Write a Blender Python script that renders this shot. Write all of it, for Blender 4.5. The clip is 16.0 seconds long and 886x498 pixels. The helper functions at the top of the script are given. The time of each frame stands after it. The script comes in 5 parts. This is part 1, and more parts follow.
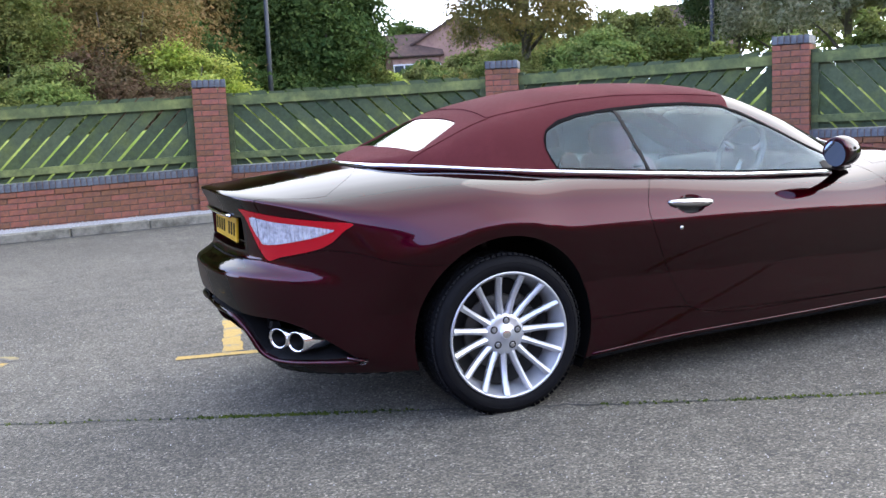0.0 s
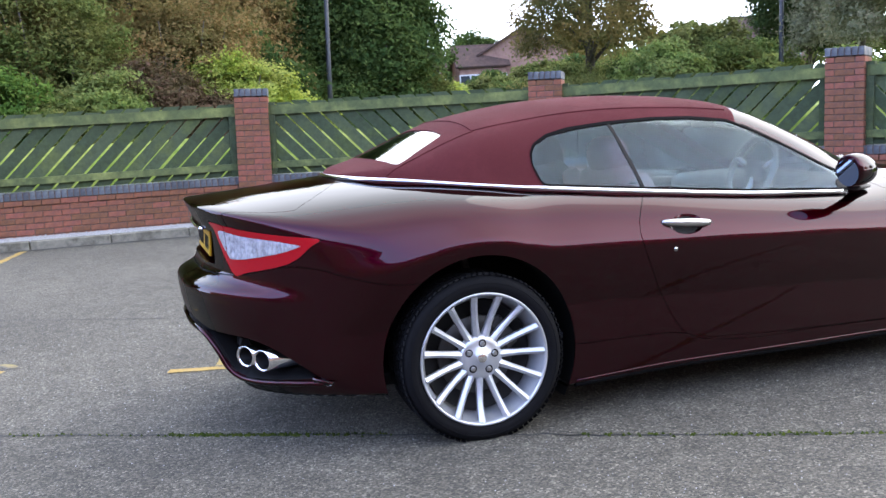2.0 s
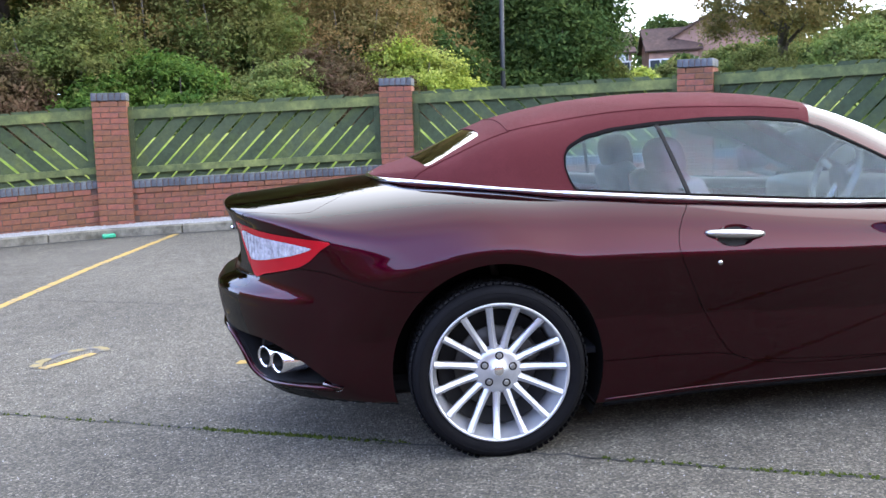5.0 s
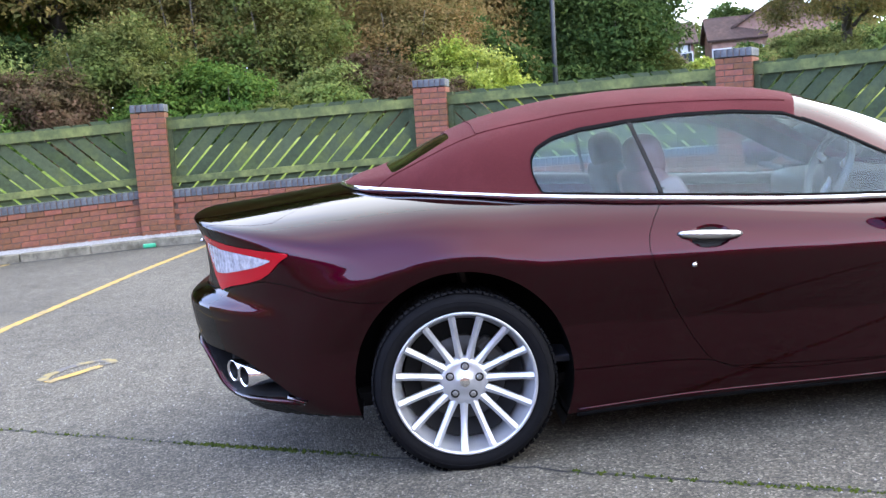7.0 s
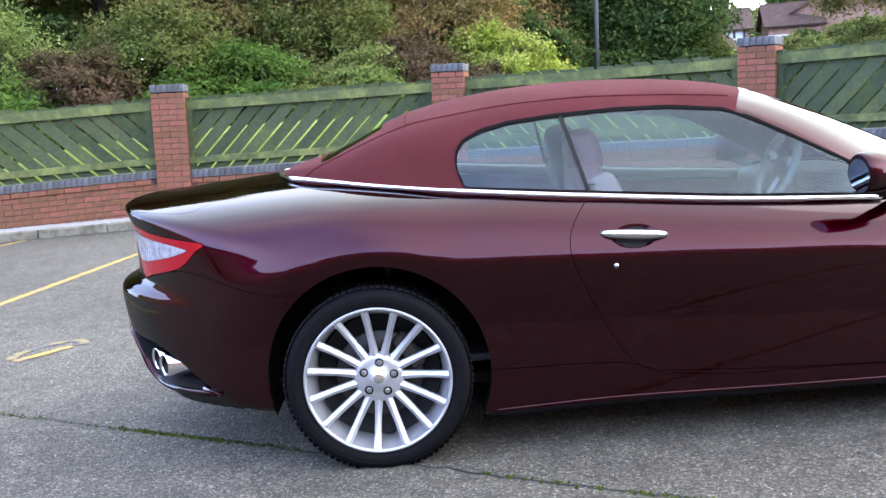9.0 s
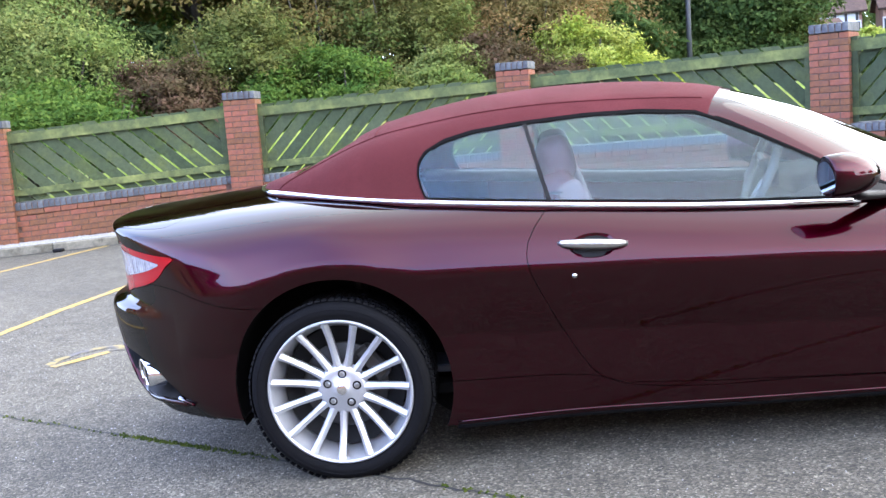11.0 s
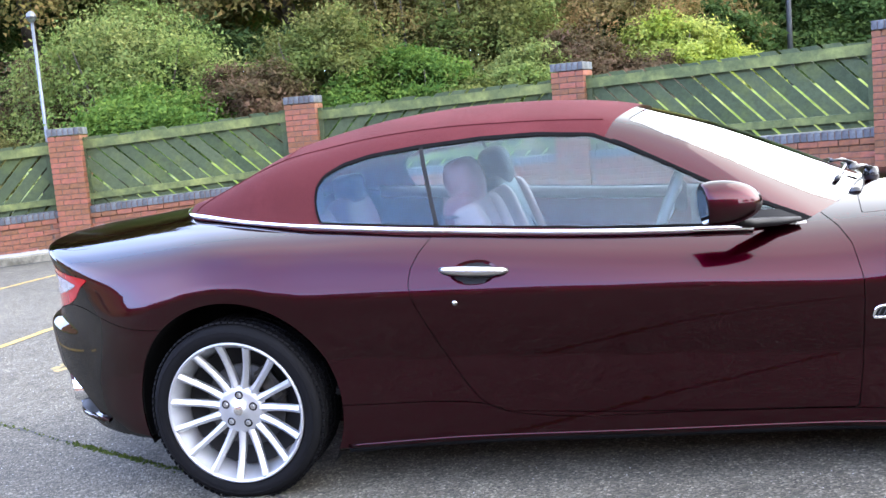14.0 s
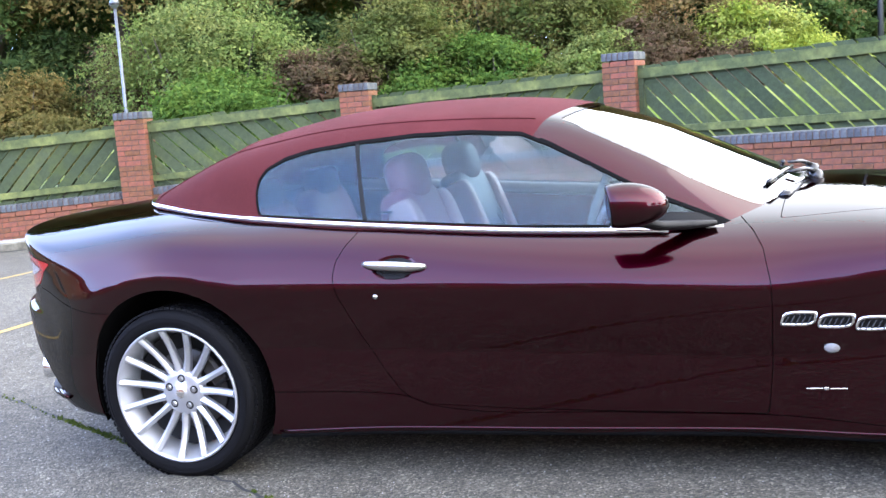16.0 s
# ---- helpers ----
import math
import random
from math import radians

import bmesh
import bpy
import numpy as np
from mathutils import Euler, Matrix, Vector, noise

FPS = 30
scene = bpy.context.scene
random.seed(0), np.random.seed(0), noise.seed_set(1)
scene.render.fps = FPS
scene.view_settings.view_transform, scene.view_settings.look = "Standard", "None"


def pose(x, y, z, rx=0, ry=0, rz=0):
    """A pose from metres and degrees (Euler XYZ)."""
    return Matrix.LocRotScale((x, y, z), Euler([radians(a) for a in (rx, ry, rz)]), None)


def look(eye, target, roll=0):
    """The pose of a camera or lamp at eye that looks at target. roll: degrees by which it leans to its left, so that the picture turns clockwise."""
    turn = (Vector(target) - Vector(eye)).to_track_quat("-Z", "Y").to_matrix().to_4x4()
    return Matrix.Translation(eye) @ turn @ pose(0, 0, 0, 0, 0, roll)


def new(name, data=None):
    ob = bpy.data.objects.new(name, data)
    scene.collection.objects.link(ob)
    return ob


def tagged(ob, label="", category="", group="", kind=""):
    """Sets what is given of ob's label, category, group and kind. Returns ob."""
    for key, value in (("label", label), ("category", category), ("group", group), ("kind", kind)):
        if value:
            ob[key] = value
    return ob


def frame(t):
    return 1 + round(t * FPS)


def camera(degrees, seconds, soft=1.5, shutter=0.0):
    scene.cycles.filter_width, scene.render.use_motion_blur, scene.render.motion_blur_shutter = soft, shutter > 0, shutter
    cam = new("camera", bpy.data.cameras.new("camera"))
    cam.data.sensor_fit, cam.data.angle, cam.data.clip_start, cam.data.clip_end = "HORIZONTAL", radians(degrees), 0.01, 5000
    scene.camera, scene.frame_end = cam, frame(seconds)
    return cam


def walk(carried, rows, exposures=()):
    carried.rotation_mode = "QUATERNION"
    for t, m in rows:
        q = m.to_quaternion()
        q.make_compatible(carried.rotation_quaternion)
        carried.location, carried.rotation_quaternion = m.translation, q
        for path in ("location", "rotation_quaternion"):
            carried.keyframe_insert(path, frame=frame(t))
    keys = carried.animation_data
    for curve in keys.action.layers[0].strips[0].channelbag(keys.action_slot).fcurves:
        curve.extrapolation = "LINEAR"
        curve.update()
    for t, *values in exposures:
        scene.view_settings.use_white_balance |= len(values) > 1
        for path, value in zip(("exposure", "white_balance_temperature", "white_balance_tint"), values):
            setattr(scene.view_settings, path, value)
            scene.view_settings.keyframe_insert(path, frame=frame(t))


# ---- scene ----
cam = camera(48.20, 16.0)
PATH = [
    (0.0, -1.812, -4.723, 1.380, -22.46, -8.64, 3.74),
    (0.5, -1.708, -4.733, 1.383, -20.38, -8.25, 3.95),
    (1.0, -1.582, -4.723, 1.382, -20.64, -8.12, 3.79),
    (1.5, -1.478, -4.708, 1.374, -20.44, -7.89, 3.67),
    (2.0, -1.370, -4.681, 1.362, -18.36, -7.81, 3.24),
    (2.5, -1.261, -4.664, 1.382, -16.82, -8.12, 3.35),
    (3.0, -1.137, -4.665, 1.387, -14.93, -8.00, 4.48),
    (3.5, -1.002, -4.680, 1.383, -12.17, -7.58, 4.22),
    (4.0, -0.862, -4.698, 1.388, -9.78, -8.32, 3.74),
    (6.5, -0.342, -4.612, 1.384, -4.75, -7.83, 4.31),
    (7.0, -0.209, -4.602, 1.378, -3.35, -7.86, 5.12),
    (7.5, -0.054, -4.590, 1.374, -1.93, -8.32, 4.20),
    (8.0, 0.094, -4.582, 1.389, -1.96, -8.51, 2.74),
    (8.5, 0.200, -4.565, 1.380, -1.61, -8.53, 3.55),
    (9.0, 0.312, -4.530, 1.370, -0.11, -8.60, 4.16),
    (11.5, 1.031, -4.475, 1.381, 7.46, -8.35, 6.10),
    (12.0, 1.172, -4.453, 1.373, 8.57, -8.41, 6.23),
    (12.5, 1.303, -4.419, 1.371, 9.02, -8.15, 6.21),
    (13.0, 1.452, -4.381, 1.379, 10.12, -7.99, 5.13),
    (13.5, 1.580, -4.348, 1.394, 10.94, -8.11, 5.26),
    (14.0, 1.737, -4.323, 1.403, 12.97, -7.95, 6.56),
    (14.5, 1.913, -4.318, 1.386, 15.15, -7.86, 6.54),
    (15.0, 2.080, -4.290, 1.393, 16.69, -8.21, 5.84),
    (15.5, 2.219, -4.252, 1.383, 17.62, -8.45, 5.97),
    (16.0, 2.360, -4.216, 1.382, 18.56, -8.19, 5.92),
]
walk(cam, [(t, pose(x, y, z, 90 + pitch, roll, yaw)) for t, x, y, z, yaw, pitch, roll in PATH],
     exposures=[(0.0, 0.33), (2.0, 0.31), (4.0, 0.43), (7.0, 0.66), (8.0, 0.62), (9.0, 0.70), (11.5, 1.08), (12.5, 1.24), (14.0, 1.09), (16.0, 1.03)])

# ---------------------------------------------------------------- world and light
world = bpy.data.worlds.new("overcast_sky")
scene.world = world
world.use_nodes = True
wn = world.node_tree.nodes
wl = world.node_tree.links
sky = wn.new("ShaderNodeTexSky")
sky.sky_type = "NISHITA"
sky.sun_disc = False
sky.sun_elevation = radians(33.1)
sky.sun_rotation = radians(67.6)
sky.air_density, sky.dust_density, sky.ozone_density = 1.0, 4.0, 1.0
cloud = wn.new("ShaderNodeMixRGB")
cloud.inputs["Fac"].default_value = 0.86
veil = wn.new("ShaderNodeMixRGB")
veil.inputs["Color1"].default_value = (10.6, 14.6, 27.6, 1)
veil.inputs["Color2"].default_value = (22.2, 23.0, 25.6, 1)
banks = wn.new("ShaderNodeTexNoise")
banks.inputs["Scale"].default_value = 1.7
banks.inputs["Detail"].default_value = 4.0
banks.inputs["Distortion"].default_value = 0.6
bank_range = wn.new("ShaderNodeMapRange")
bank_range.inputs["From Min"].default_value, bank_range.inputs["From Max"].default_value = 0.38, 0.62
wl.new(banks.outputs["Fac"], bank_range.inputs["Value"])
side_of_sun = wn.new("ShaderNodeVectorMath")
side_of_sun.operation = "DOT_PRODUCT"
side_of_sun.inputs[1].default_value = (0.774, 0.319, 0.547)
wl.new(wn.new("ShaderNodeTexCoord").outputs["Generated"], side_of_sun.inputs[0])
whiter = wn.new("ShaderNodeMapRange")
whiter.inputs["From Min"].default_value, whiter.inputs["From Max"].default_value = 0.0, 0.55
whiter.inputs["To Min"].default_value, whiter.inputs["To Max"].default_value = 0.0, 0.8
wl.new(side_of_sun.outputs["Value"], whiter.inputs["Value"])
both = wn.new("ShaderNodeMath")
both.operation = "MULTIPLY_ADD"
both.use_clamp = True
both.inputs[1].default_value = 0.3
wl.new(bank_range.outputs["Result"], both.inputs[0])
wl.new(whiter.outputs["Result"], both.inputs[2])
wl.new(both.outputs["Value"], veil.inputs["Fac"])
wl.new(veil.outputs["Color"], cloud.inputs["Color2"])
cover = wn.new("ShaderNodeTexNoise")
cover.inputs["Scale"].default_value = 2.2
cover.inputs["Detail"].default_value = 5.0
cover.inputs["Roughness"].default_value = 0.6
patch = wn.new("ShaderNodeMapRange")
patch.inputs["From Min"].default_value, patch.inputs["From Max"].default_value = 0.3, 0.7
patch.inputs["To Min"].default_value, patch.inputs["To Max"].default_value = 0.72, 0.98
wl.new(cover.outputs["Fac"], patch.inputs["Value"])
wl.new(patch.outputs["Result"], cloud.inputs["Fac"])
wl.new(sky.outputs["Color"], cloud.inputs["Color1"])
haze = wn.new("ShaderNodeMapRange")
haze.interpolation_type = "SMOOTHSTEP"
haze.inputs["From Min"].default_value, haze.inputs["From Max"].default_value = 0.1, 1.0
haze.inputs["To Min"].default_value, haze.inputs["To Max"].default_value = 2.05, 0.85
way = wn.new("ShaderNodeSeparateXYZ")
wl.new(wn.new("ShaderNodeTexCoord").outputs["Generated"], way.inputs["Vector"])
wl.new(way.outputs["Z"], haze.inputs["Value"])
glow = wn.new("ShaderNodeVectorMath")
glow.operation = "SCALE"
wl.new(cloud.outputs["Color"], glow.inputs[0])
wl.new(haze.outputs["Result"], glow.inputs["Scale"])
wl.new(glow.outputs["Vector"], wn["Background"].inputs["Color"])
wn["Background"].inputs["Strength"].default_value = 0.132

sun_data = bpy.data.lights.new("sun", "SUN")
sun_data.energy = 1.5
sun_data.angle = radians(60)
sun_data.color = (1.0, 0.95, 0.89)
sun = new("sun", sun_data)
sun.matrix_world = look((8.5, 3.5, 6.0), (0, 0, 0))

# ---------------------------------------------------------------- materials


def mat(name, color, rough=0.6, metal=0.0, var=0.0, scale=8.0, bump=0.0, bump_scale=60.0, rand=0.0, second=None, second_scale=2.0, second_at=(0.45, 0.65), coat=0.0, spec=0.5, island=False):
    """A principled material with variation at two scales, a second tint in patches, and fine relief."""
    m = bpy.data.materials.new(name)
    m.use_nodes = True
    n, l = m.node_tree.nodes, m.node_tree.links
    b = n["Principled BSDF"]
    b.inputs["Roughness"].default_value = rough
    b.inputs["Metallic"].default_value = metal
    b.inputs["Specular IOR Level"].default_value = spec
    b.inputs["Coat Weight"].default_value = coat
    b.inputs["Coat Roughness"].default_value = 0.02
    co = n.new("ShaderNodeTexCoord").outputs["Object"]
    if rand:
        geo = n.new("ShaderNodeNewGeometry") if island else n.new("ShaderNodeObjectInfo")
        seed = geo.outputs["Random Per Island"] if island else geo.outputs["Random"]
    base = n.new("ShaderNodeRGB")
    base.outputs[0].default_value = (*color, 1)
    out = base.outputs[0]
    if second:
        t = n.new("ShaderNodeTexNoise")
        t.inputs["Scale"].default_value = second_scale
        t.inputs["Detail"].default_value = 6
        t.inputs["Roughness"].default_value = 0.65
        l.new(co, t.inputs["Vector"])
        r = n.new("ShaderNodeMapRange")
        r.inputs["From Min"].default_value, r.inputs["From Max"].default_value = second_at
        l.new(t.outputs["Fac"], r.inputs["Value"])
        x = n.new("ShaderNodeMixRGB")
        x.inputs["Color2"].default_value = (*second, 1)
        l.new(r.outputs["Result"], x.inputs["Fac"])
        l.new(out, x.inputs["Color1"])
        out = x.outputs["Color"]
    if var:
        t = n.new("ShaderNodeTexNoise")
        t.inputs["Scale"].default_value = scale
        t.inputs["Detail"].default_value = 8
        t.inputs["Roughness"].default_value = 0.7
        l.new(co, t.inputs["Vector"])
        r = n.new("ShaderNodeMapRange")
        r.inputs["From Min"].default_value, r.inputs["From Max"].default_value = 0.25, 0.75
        r.inputs["To Min"].default_value, r.inputs["To Max"].default_value = 1 - var, 1 + var
        l.new(t.outputs["Fac"], r.inputs["Value"])
        h = n.new("ShaderNodeHueSaturation")
        l.new(r.outputs["Result"], h.inputs["Value"])
        l.new(out, h.inputs["Color"])
        out = h.outputs["Color"]
    if rand:
        r = n.new("ShaderNodeMapRange")
        r.inputs["To Min"].default_value, r.inputs["To Max"].default_value = 1 - rand, 1 + rand
        l.new(seed, r.inputs["Value"])
        h = n.new("ShaderNodeHueSaturation")
        l.new(r.outputs["Result"], h.inputs["Value"])
        k = n.new("ShaderNodeMapRange")
        k.inputs["To Min"].default_value, k.inputs["To Max"].default_value = 0.5 + 0.06 * rand, 0.5 - 0.06 * rand
        l.new(seed, k.inputs["Value"])
        l.new(k.outputs["Result"], h.inputs["Hue"])
        l.new(out, h.inputs["Color"])
        out = h.outputs["Color"]
    l.new(out, b.inputs["Base Color"])
    if bump:
        t = n.new("ShaderNodeTexNoise")
        t.inputs["Scale"].default_value = bump_scale
        t.inputs["Detail"].default_value = 6
        l.new(co, t.inputs["Vector"])
        u = n.new("ShaderNodeBump")
        u.inputs["Strength"].default_value = bump
        u.inputs["Distance"].default_value = 0.01
        l.new(t.outputs["Fac"], u.inputs["Height"])
        l.new(u.outputs["Normal"], b.inputs["Normal"])
    return m


def glass(name, tint, rough=0.0, clear=0.8, sheen=(1, 1, 1)):
    """Thin pane: see-through by its tint, with real surface gloss."""
    m = bpy.data.materials.new(name)
    m.use_nodes = True
    n, l = m.node_tree.nodes, m.node_tree.links
    n.remove(n["Principled BSDF"])
    t = n.new("ShaderNodeBsdfTransparent")
    t.inputs["Color"].default_value = (*tint, 1)
    g = n.new("ShaderNodeBsdfGlossy")
    g.inputs["Roughness"].default_value = rough
    g.inputs["Color"].default_value = (*sheen, 1)
    f = n.new("ShaderNodeFresnel")
    f.inputs["IOR"].default_value = clear
    x = n.new("ShaderNodeMixShader")
    l.new(f.outputs["Fac"], x.inputs["Fac"])
    l.new(t.outputs["BSDF"], x.inputs[1])
    l.new(g.outputs["BSDF"], x.inputs[2])
    l.new(x.outputs["Shader"], n["Material Output"].inputs["Surface"])
    return m


def paint_material():
    m = bpy.data.materials.new("dark_cherry_metallic_paint")
    m.use_nodes = True
    n, l = m.node_tree.nodes, m.node_tree.links
    b = n["Principled BSDF"]
    b.inputs["Base Color"].default_value = (0.031, 0.0002, 0.0045, 1)
    b.inputs["Metallic"].default_value = 1.0
    b.inputs["Roughness"].default_value = 0.3
    b.inputs["Specular Tint"].default_value = (0.10, 0.005, 0.02, 1)
    g = n.new("ShaderNodeBsdfGlossy")
    g.inputs["Roughness"].default_value = 0.012
    f = n.new("ShaderNodeLayerWeight")
    f.inputs["Blend"].default_value = 0.5
    sq = n.new("ShaderNodeMath")
    sq.operation = "POWER"
    sq.inputs[1].default_value = 2.0
    l.new(f.outputs["Facing"], sq.inputs[0])
    k = n.new("ShaderNodeMath")
    k.operation = "MULTIPLY_ADD"
    k.use_clamp = True
    k.inputs[1].default_value, k.inputs[2].default_value = 0.27, 0.026
    l.new(sq.outputs["Value"], k.inputs[0])
    x = n.new("ShaderNodeMixShader")
    l.new(k.outputs["Value"], x.inputs["Fac"])
    l.new(b.outputs["BSDF"], x.inputs[1])
    l.new(g.outputs["BSDF"], x.inputs[2])
    l.new(x.outputs["Shader"], n["Material Output"].inputs["Surface"])
    return m


PAINT = paint_material()


def asphalt_material():
    """Worn tarmac: stones of many greys in dark binder, with broad paler and darker patches."""
    m = bpy.data.materials.new("worn_asphalt")
    m.use_nodes = True
    n, l = m.node_tree.nodes, m.node_tree.links
    b = n["Principled BSDF"]
    b.inputs["Roughness"].default_value = 0.85
    b.inputs["Specular IOR Level"].default_value = 0.3
    co = n.new("ShaderNodeTexCoord").outputs["Object"]
    v = n.new("ShaderNodeTexVoronoi")
    v.inputs["Scale"].default_value = 120
    l.new(co, v.inputs["Vector"])
    bw = n.new("ShaderNodeSeparateColor")
    l.new(v.outputs["Color"], bw.inputs["Color"])
    ramp = n.new("ShaderNodeValToRGB")
    e = ramp.color_ramp.elements
    e[0].position, e[0].color = 0.0, (0.034, 0.031, 0.026, 1)
    e[1].position, e[1].color = 1.0, (0.21, 0.186, 0.145, 1)
    for at, g in ((0.5, 0.060), (0.82, 0.094), (0.95, 0.12)):
        k = e.new(at)
        k.color = (g * 1.08, g * 0.985, g * 0.75, 1)
    l.new(bw.outputs["Red"], ramp.inputs["Fac"])
    out = ramp.outputs["Color"]
    for scale, lo, hi, a0, a1 in ((0.5, 0.8, 1.35, 0.3, 0.7), (7.0, 0.78, 1.22, 0.3, 0.7), (38.0, 0.78, 1.24, 0.3, 0.7)):
        t = n.new("ShaderNodeTexNoise")
        t.inputs["Scale"].default_value = scale
        t.inputs["Detail"].default_value = 5
        t.inputs["Roughness"].default_value = 0.65
        l.new(co, t.inputs["Vector"])
        r = n.new("ShaderNodeMapRange")
        r.inputs["From Min"].default_value, r.inputs["From Max"].default_value = a0, a1
        r.inputs["To Min"].default_value, r.inputs["To Max"].default_value = lo, hi
        l.new(t.outputs["Fac"], r.inputs["Value"])
        h = n.new("ShaderNodeHueSaturation")
        l.new(r.outputs["Result"], h.inputs["Value"])
        l.new(out, h.inputs["Color"])
        out = h.outputs["Color"]
    l.new(out, b.inputs["Base Color"])
    u = n.new("ShaderNodeBump")
    u.inputs["Strength"].default_value = 0.7
    u.inputs["Distance"].default_value = 0.006
    l.new(v.outputs["Distance"], u.inputs["Height"])
    u.invert = True
    l.new(u.outputs["Normal"], b.inputs["Normal"])
    return m


ASPHALT = asphalt_material()
BRICK = mat("red_brick", (0.195, 0.080, 0.044), 0.85, var=0.25, scale=30, bump=0.4, bump_scale=120, rand=0.2, second=(0.1098, 0.0549, 0.0476), second_scale=9, second_at=(0.5, 0.75), spec=0.2)
BLUE_BRICK = mat("blue_engineering_brick", (0.051, 0.057, 0.069), 0.6, var=0.3, scale=25, bump=0.3, bump_scale=90, rand=0.3, second=(0.096, 0.102, 0.102), second_scale=5, spec=0.4)
MORTAR = mat("lime_mortar", (0.105, 0.070, 0.057), 0.95, var=0.3, scale=40, bump=0.5, bump_scale=120, spec=0.1)
FENCE = mat("green_stained_mossy_timber", (0.051, 0.0672, 0.0348), 0.85, var=0.35, scale=14, bump=0.5, bump_scale=60, rand=0.22, second=(0.084, 0.105, 0.03), second_scale=3.0, second_at=(0.5, 0.8), spec=0.2)
RAIL = mat("mossy_fence_rail", (0.078, 0.096, 0.039), 0.85, var=0.35, scale=12, bump=0.5, bump_scale=60, second=(0.18, 0.198, 0.066), second_scale=2.6, second_at=(0.45, 0.7), spec=0.2)
GRAVEL = mat("pale_gravel", (0.30, 0.295, 0.285), 0.9, var=0.5, scale=45, bump=1.0, bump_scale=50, spec=0.2)
KERB = mat("weathered_concrete_kerb", (0.19, 0.175, 0.135), 0.9, var=0.3, scale=20, bump=0.4, bump_scale=80, second=(0.075, 0.07, 0.05), second_scale=3.5, spec=0.2)
FABRIC = mat("burgundy_soft_top_fabric", (0.070, 0.0145, 0.016), 0.95, var=0.22, scale=220, bump=0.35, bump_scale=420, second=(0.086, 0.019, 0.021), second_scale=3, spec=0.12)
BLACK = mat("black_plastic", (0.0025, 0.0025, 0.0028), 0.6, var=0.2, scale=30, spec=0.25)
RUBBER = mat("tyre_rubber", (0.006, 0.006, 0.0068), 0.7, var=0.25, scale=25, bump=0.15, bump_scale=120, spec=0.07)
SEAL = mat("matt_black_rubber_seal", (0.0022, 0.0022, 0.0025), 0.9, var=0.2, scale=30, spec=0.1)
CHROME = mat("polished_chrome", (0.86, 0.86, 0.88), 0.12, 1.0)
SATIN = mat("satin_chrome", (0.48, 0.48, 0.47), 0.3, 1.0, var=0.05, scale=40)
ALLOY = mat("silver_alloy", (0.52, 0.53, 0.55), 0.35, 0.7, var=0.06, scale=30)
DARK_METAL = mat("dark_brake_metal", (0.06, 0.057, 0.054), 0.5, 0.7, var=0.3, scale=20)
SIDE_GLASS = glass("tinted_side_glass", (0.74, 0.91, 0.97), clear=1.58, sheen=(0.80, 0.94, 1.0))

# ---------------------------------------------------------------- mesh helpers


def mesh_ob(name, verts, faces, material, parent=None, label="", smooth=True, normals=None):
    me = bpy.data.meshes.new(name)
    me.from_pydata([tuple(map(float, v)) for v in verts], [], [tuple(map(int, f)) for f in faces])
    me.materials.append(material)
    if smooth:
        me.shade_smooth()
    if normals is not None and smooth:
        me.normals_split_custom_set_from_vertices([tuple(map(float, q)) for q in normals])
    ob = new(name, me)
    if parent:
        ob.parent = parent
    if label:
        tagged(ob, label)
    return ob


def part(name, bm, material, parent=None, label="", smooth=False):
    me = bpy.data.meshes.new(name)
    bm.to_mesh(me)
    bm.free()
    me.materials.append(material)
    if smooth:
        me.shade_smooth()
    ob = new(name, me)
    if parent:
        ob.parent = parent
    if label:
        tagged(ob, label)
    return ob


def box(bm, c, s, m=None, bevel=0.0):
    """A box about c of full size s, turned by m first, with chamfered edges."""
    r = bmesh.ops.create_cube(bm, size=1.0)
    vs = r["verts"]
    bmesh.ops.transform(bm, matrix=Matrix.Translation(c) @ (m or Matrix()) @ Matrix.Diagonal((*s, 1)), verts=vs)
    if bevel:
        es = list({e for v in vs for e in v.link_edges})
        bmesh.ops.bevel(bm, geom=es, offset=bevel, segments=1, affect="EDGES")
    return bm


def tube(bm, pts, rad, seg=10, closed=False, flat=None):
    """A tube along pts; rad is a number or one for each point; flat squashes it along the up axis."""
    pts = [Vector(p) for p in pts]
    n = len(pts)
    rad = [float(r) for r in rad] if hasattr(rad, "__len__") else [rad] * n
    rings = []
    for i, p in enumerate(pts):
        a = pts[(i - 1) % n] if closed or i else pts[0]
        b = pts[(i + 1) % n] if closed or i < n - 1 else pts[-1]
        d = (b - a).normalized()
        up = Vector((0, 0, 1)) if abs(d.z) < 0.95 else Vector((0, 1, 0))
        s = d.cross(up).normalized()
        u = s.cross(d)
        k = flat or 1.0
        rings.append([bm.verts.new(p + rad[i] * (math.cos(q) * s + k * math.sin(q) * u)) for q in [2 * math.pi * j / seg for j in range(seg)]])
    for i in range(n if closed else n - 1):
        r, q = rings[i], rings[(i + 1) % n]
        for j in range(seg):
            bm.faces.new((r[j], r[(j + 1) % seg], q[(j + 1) % seg], q[j]))
    if not closed:
        bm.faces.new(rings[0][::-1])
        bm.faces.new(rings[-1])
    bmesh.ops.recalc_face_normals(bm, faces=bm.faces)
    return bm


def lathe(bm, prof, seg=64, axis="y"):
    """Turns (radius, along) pairs about an axis through the origin."""
    rings = []
    for r, h in prof:
        ring = []
        for j in range(seg):
            q = 2 * math.pi * j / seg
            c, s = r * math.cos(q), r * math.sin(q)
            ring.append(bm.verts.new((c, h, s) if axis == "y" else (c, s, h)))
        rings.append(ring)
    for a, b in zip(rings, rings[1:]):
        for j in range(seg):
            bm.faces.new((a[j], a[(j + 1) % seg], b[(j + 1) % seg], b[j]))
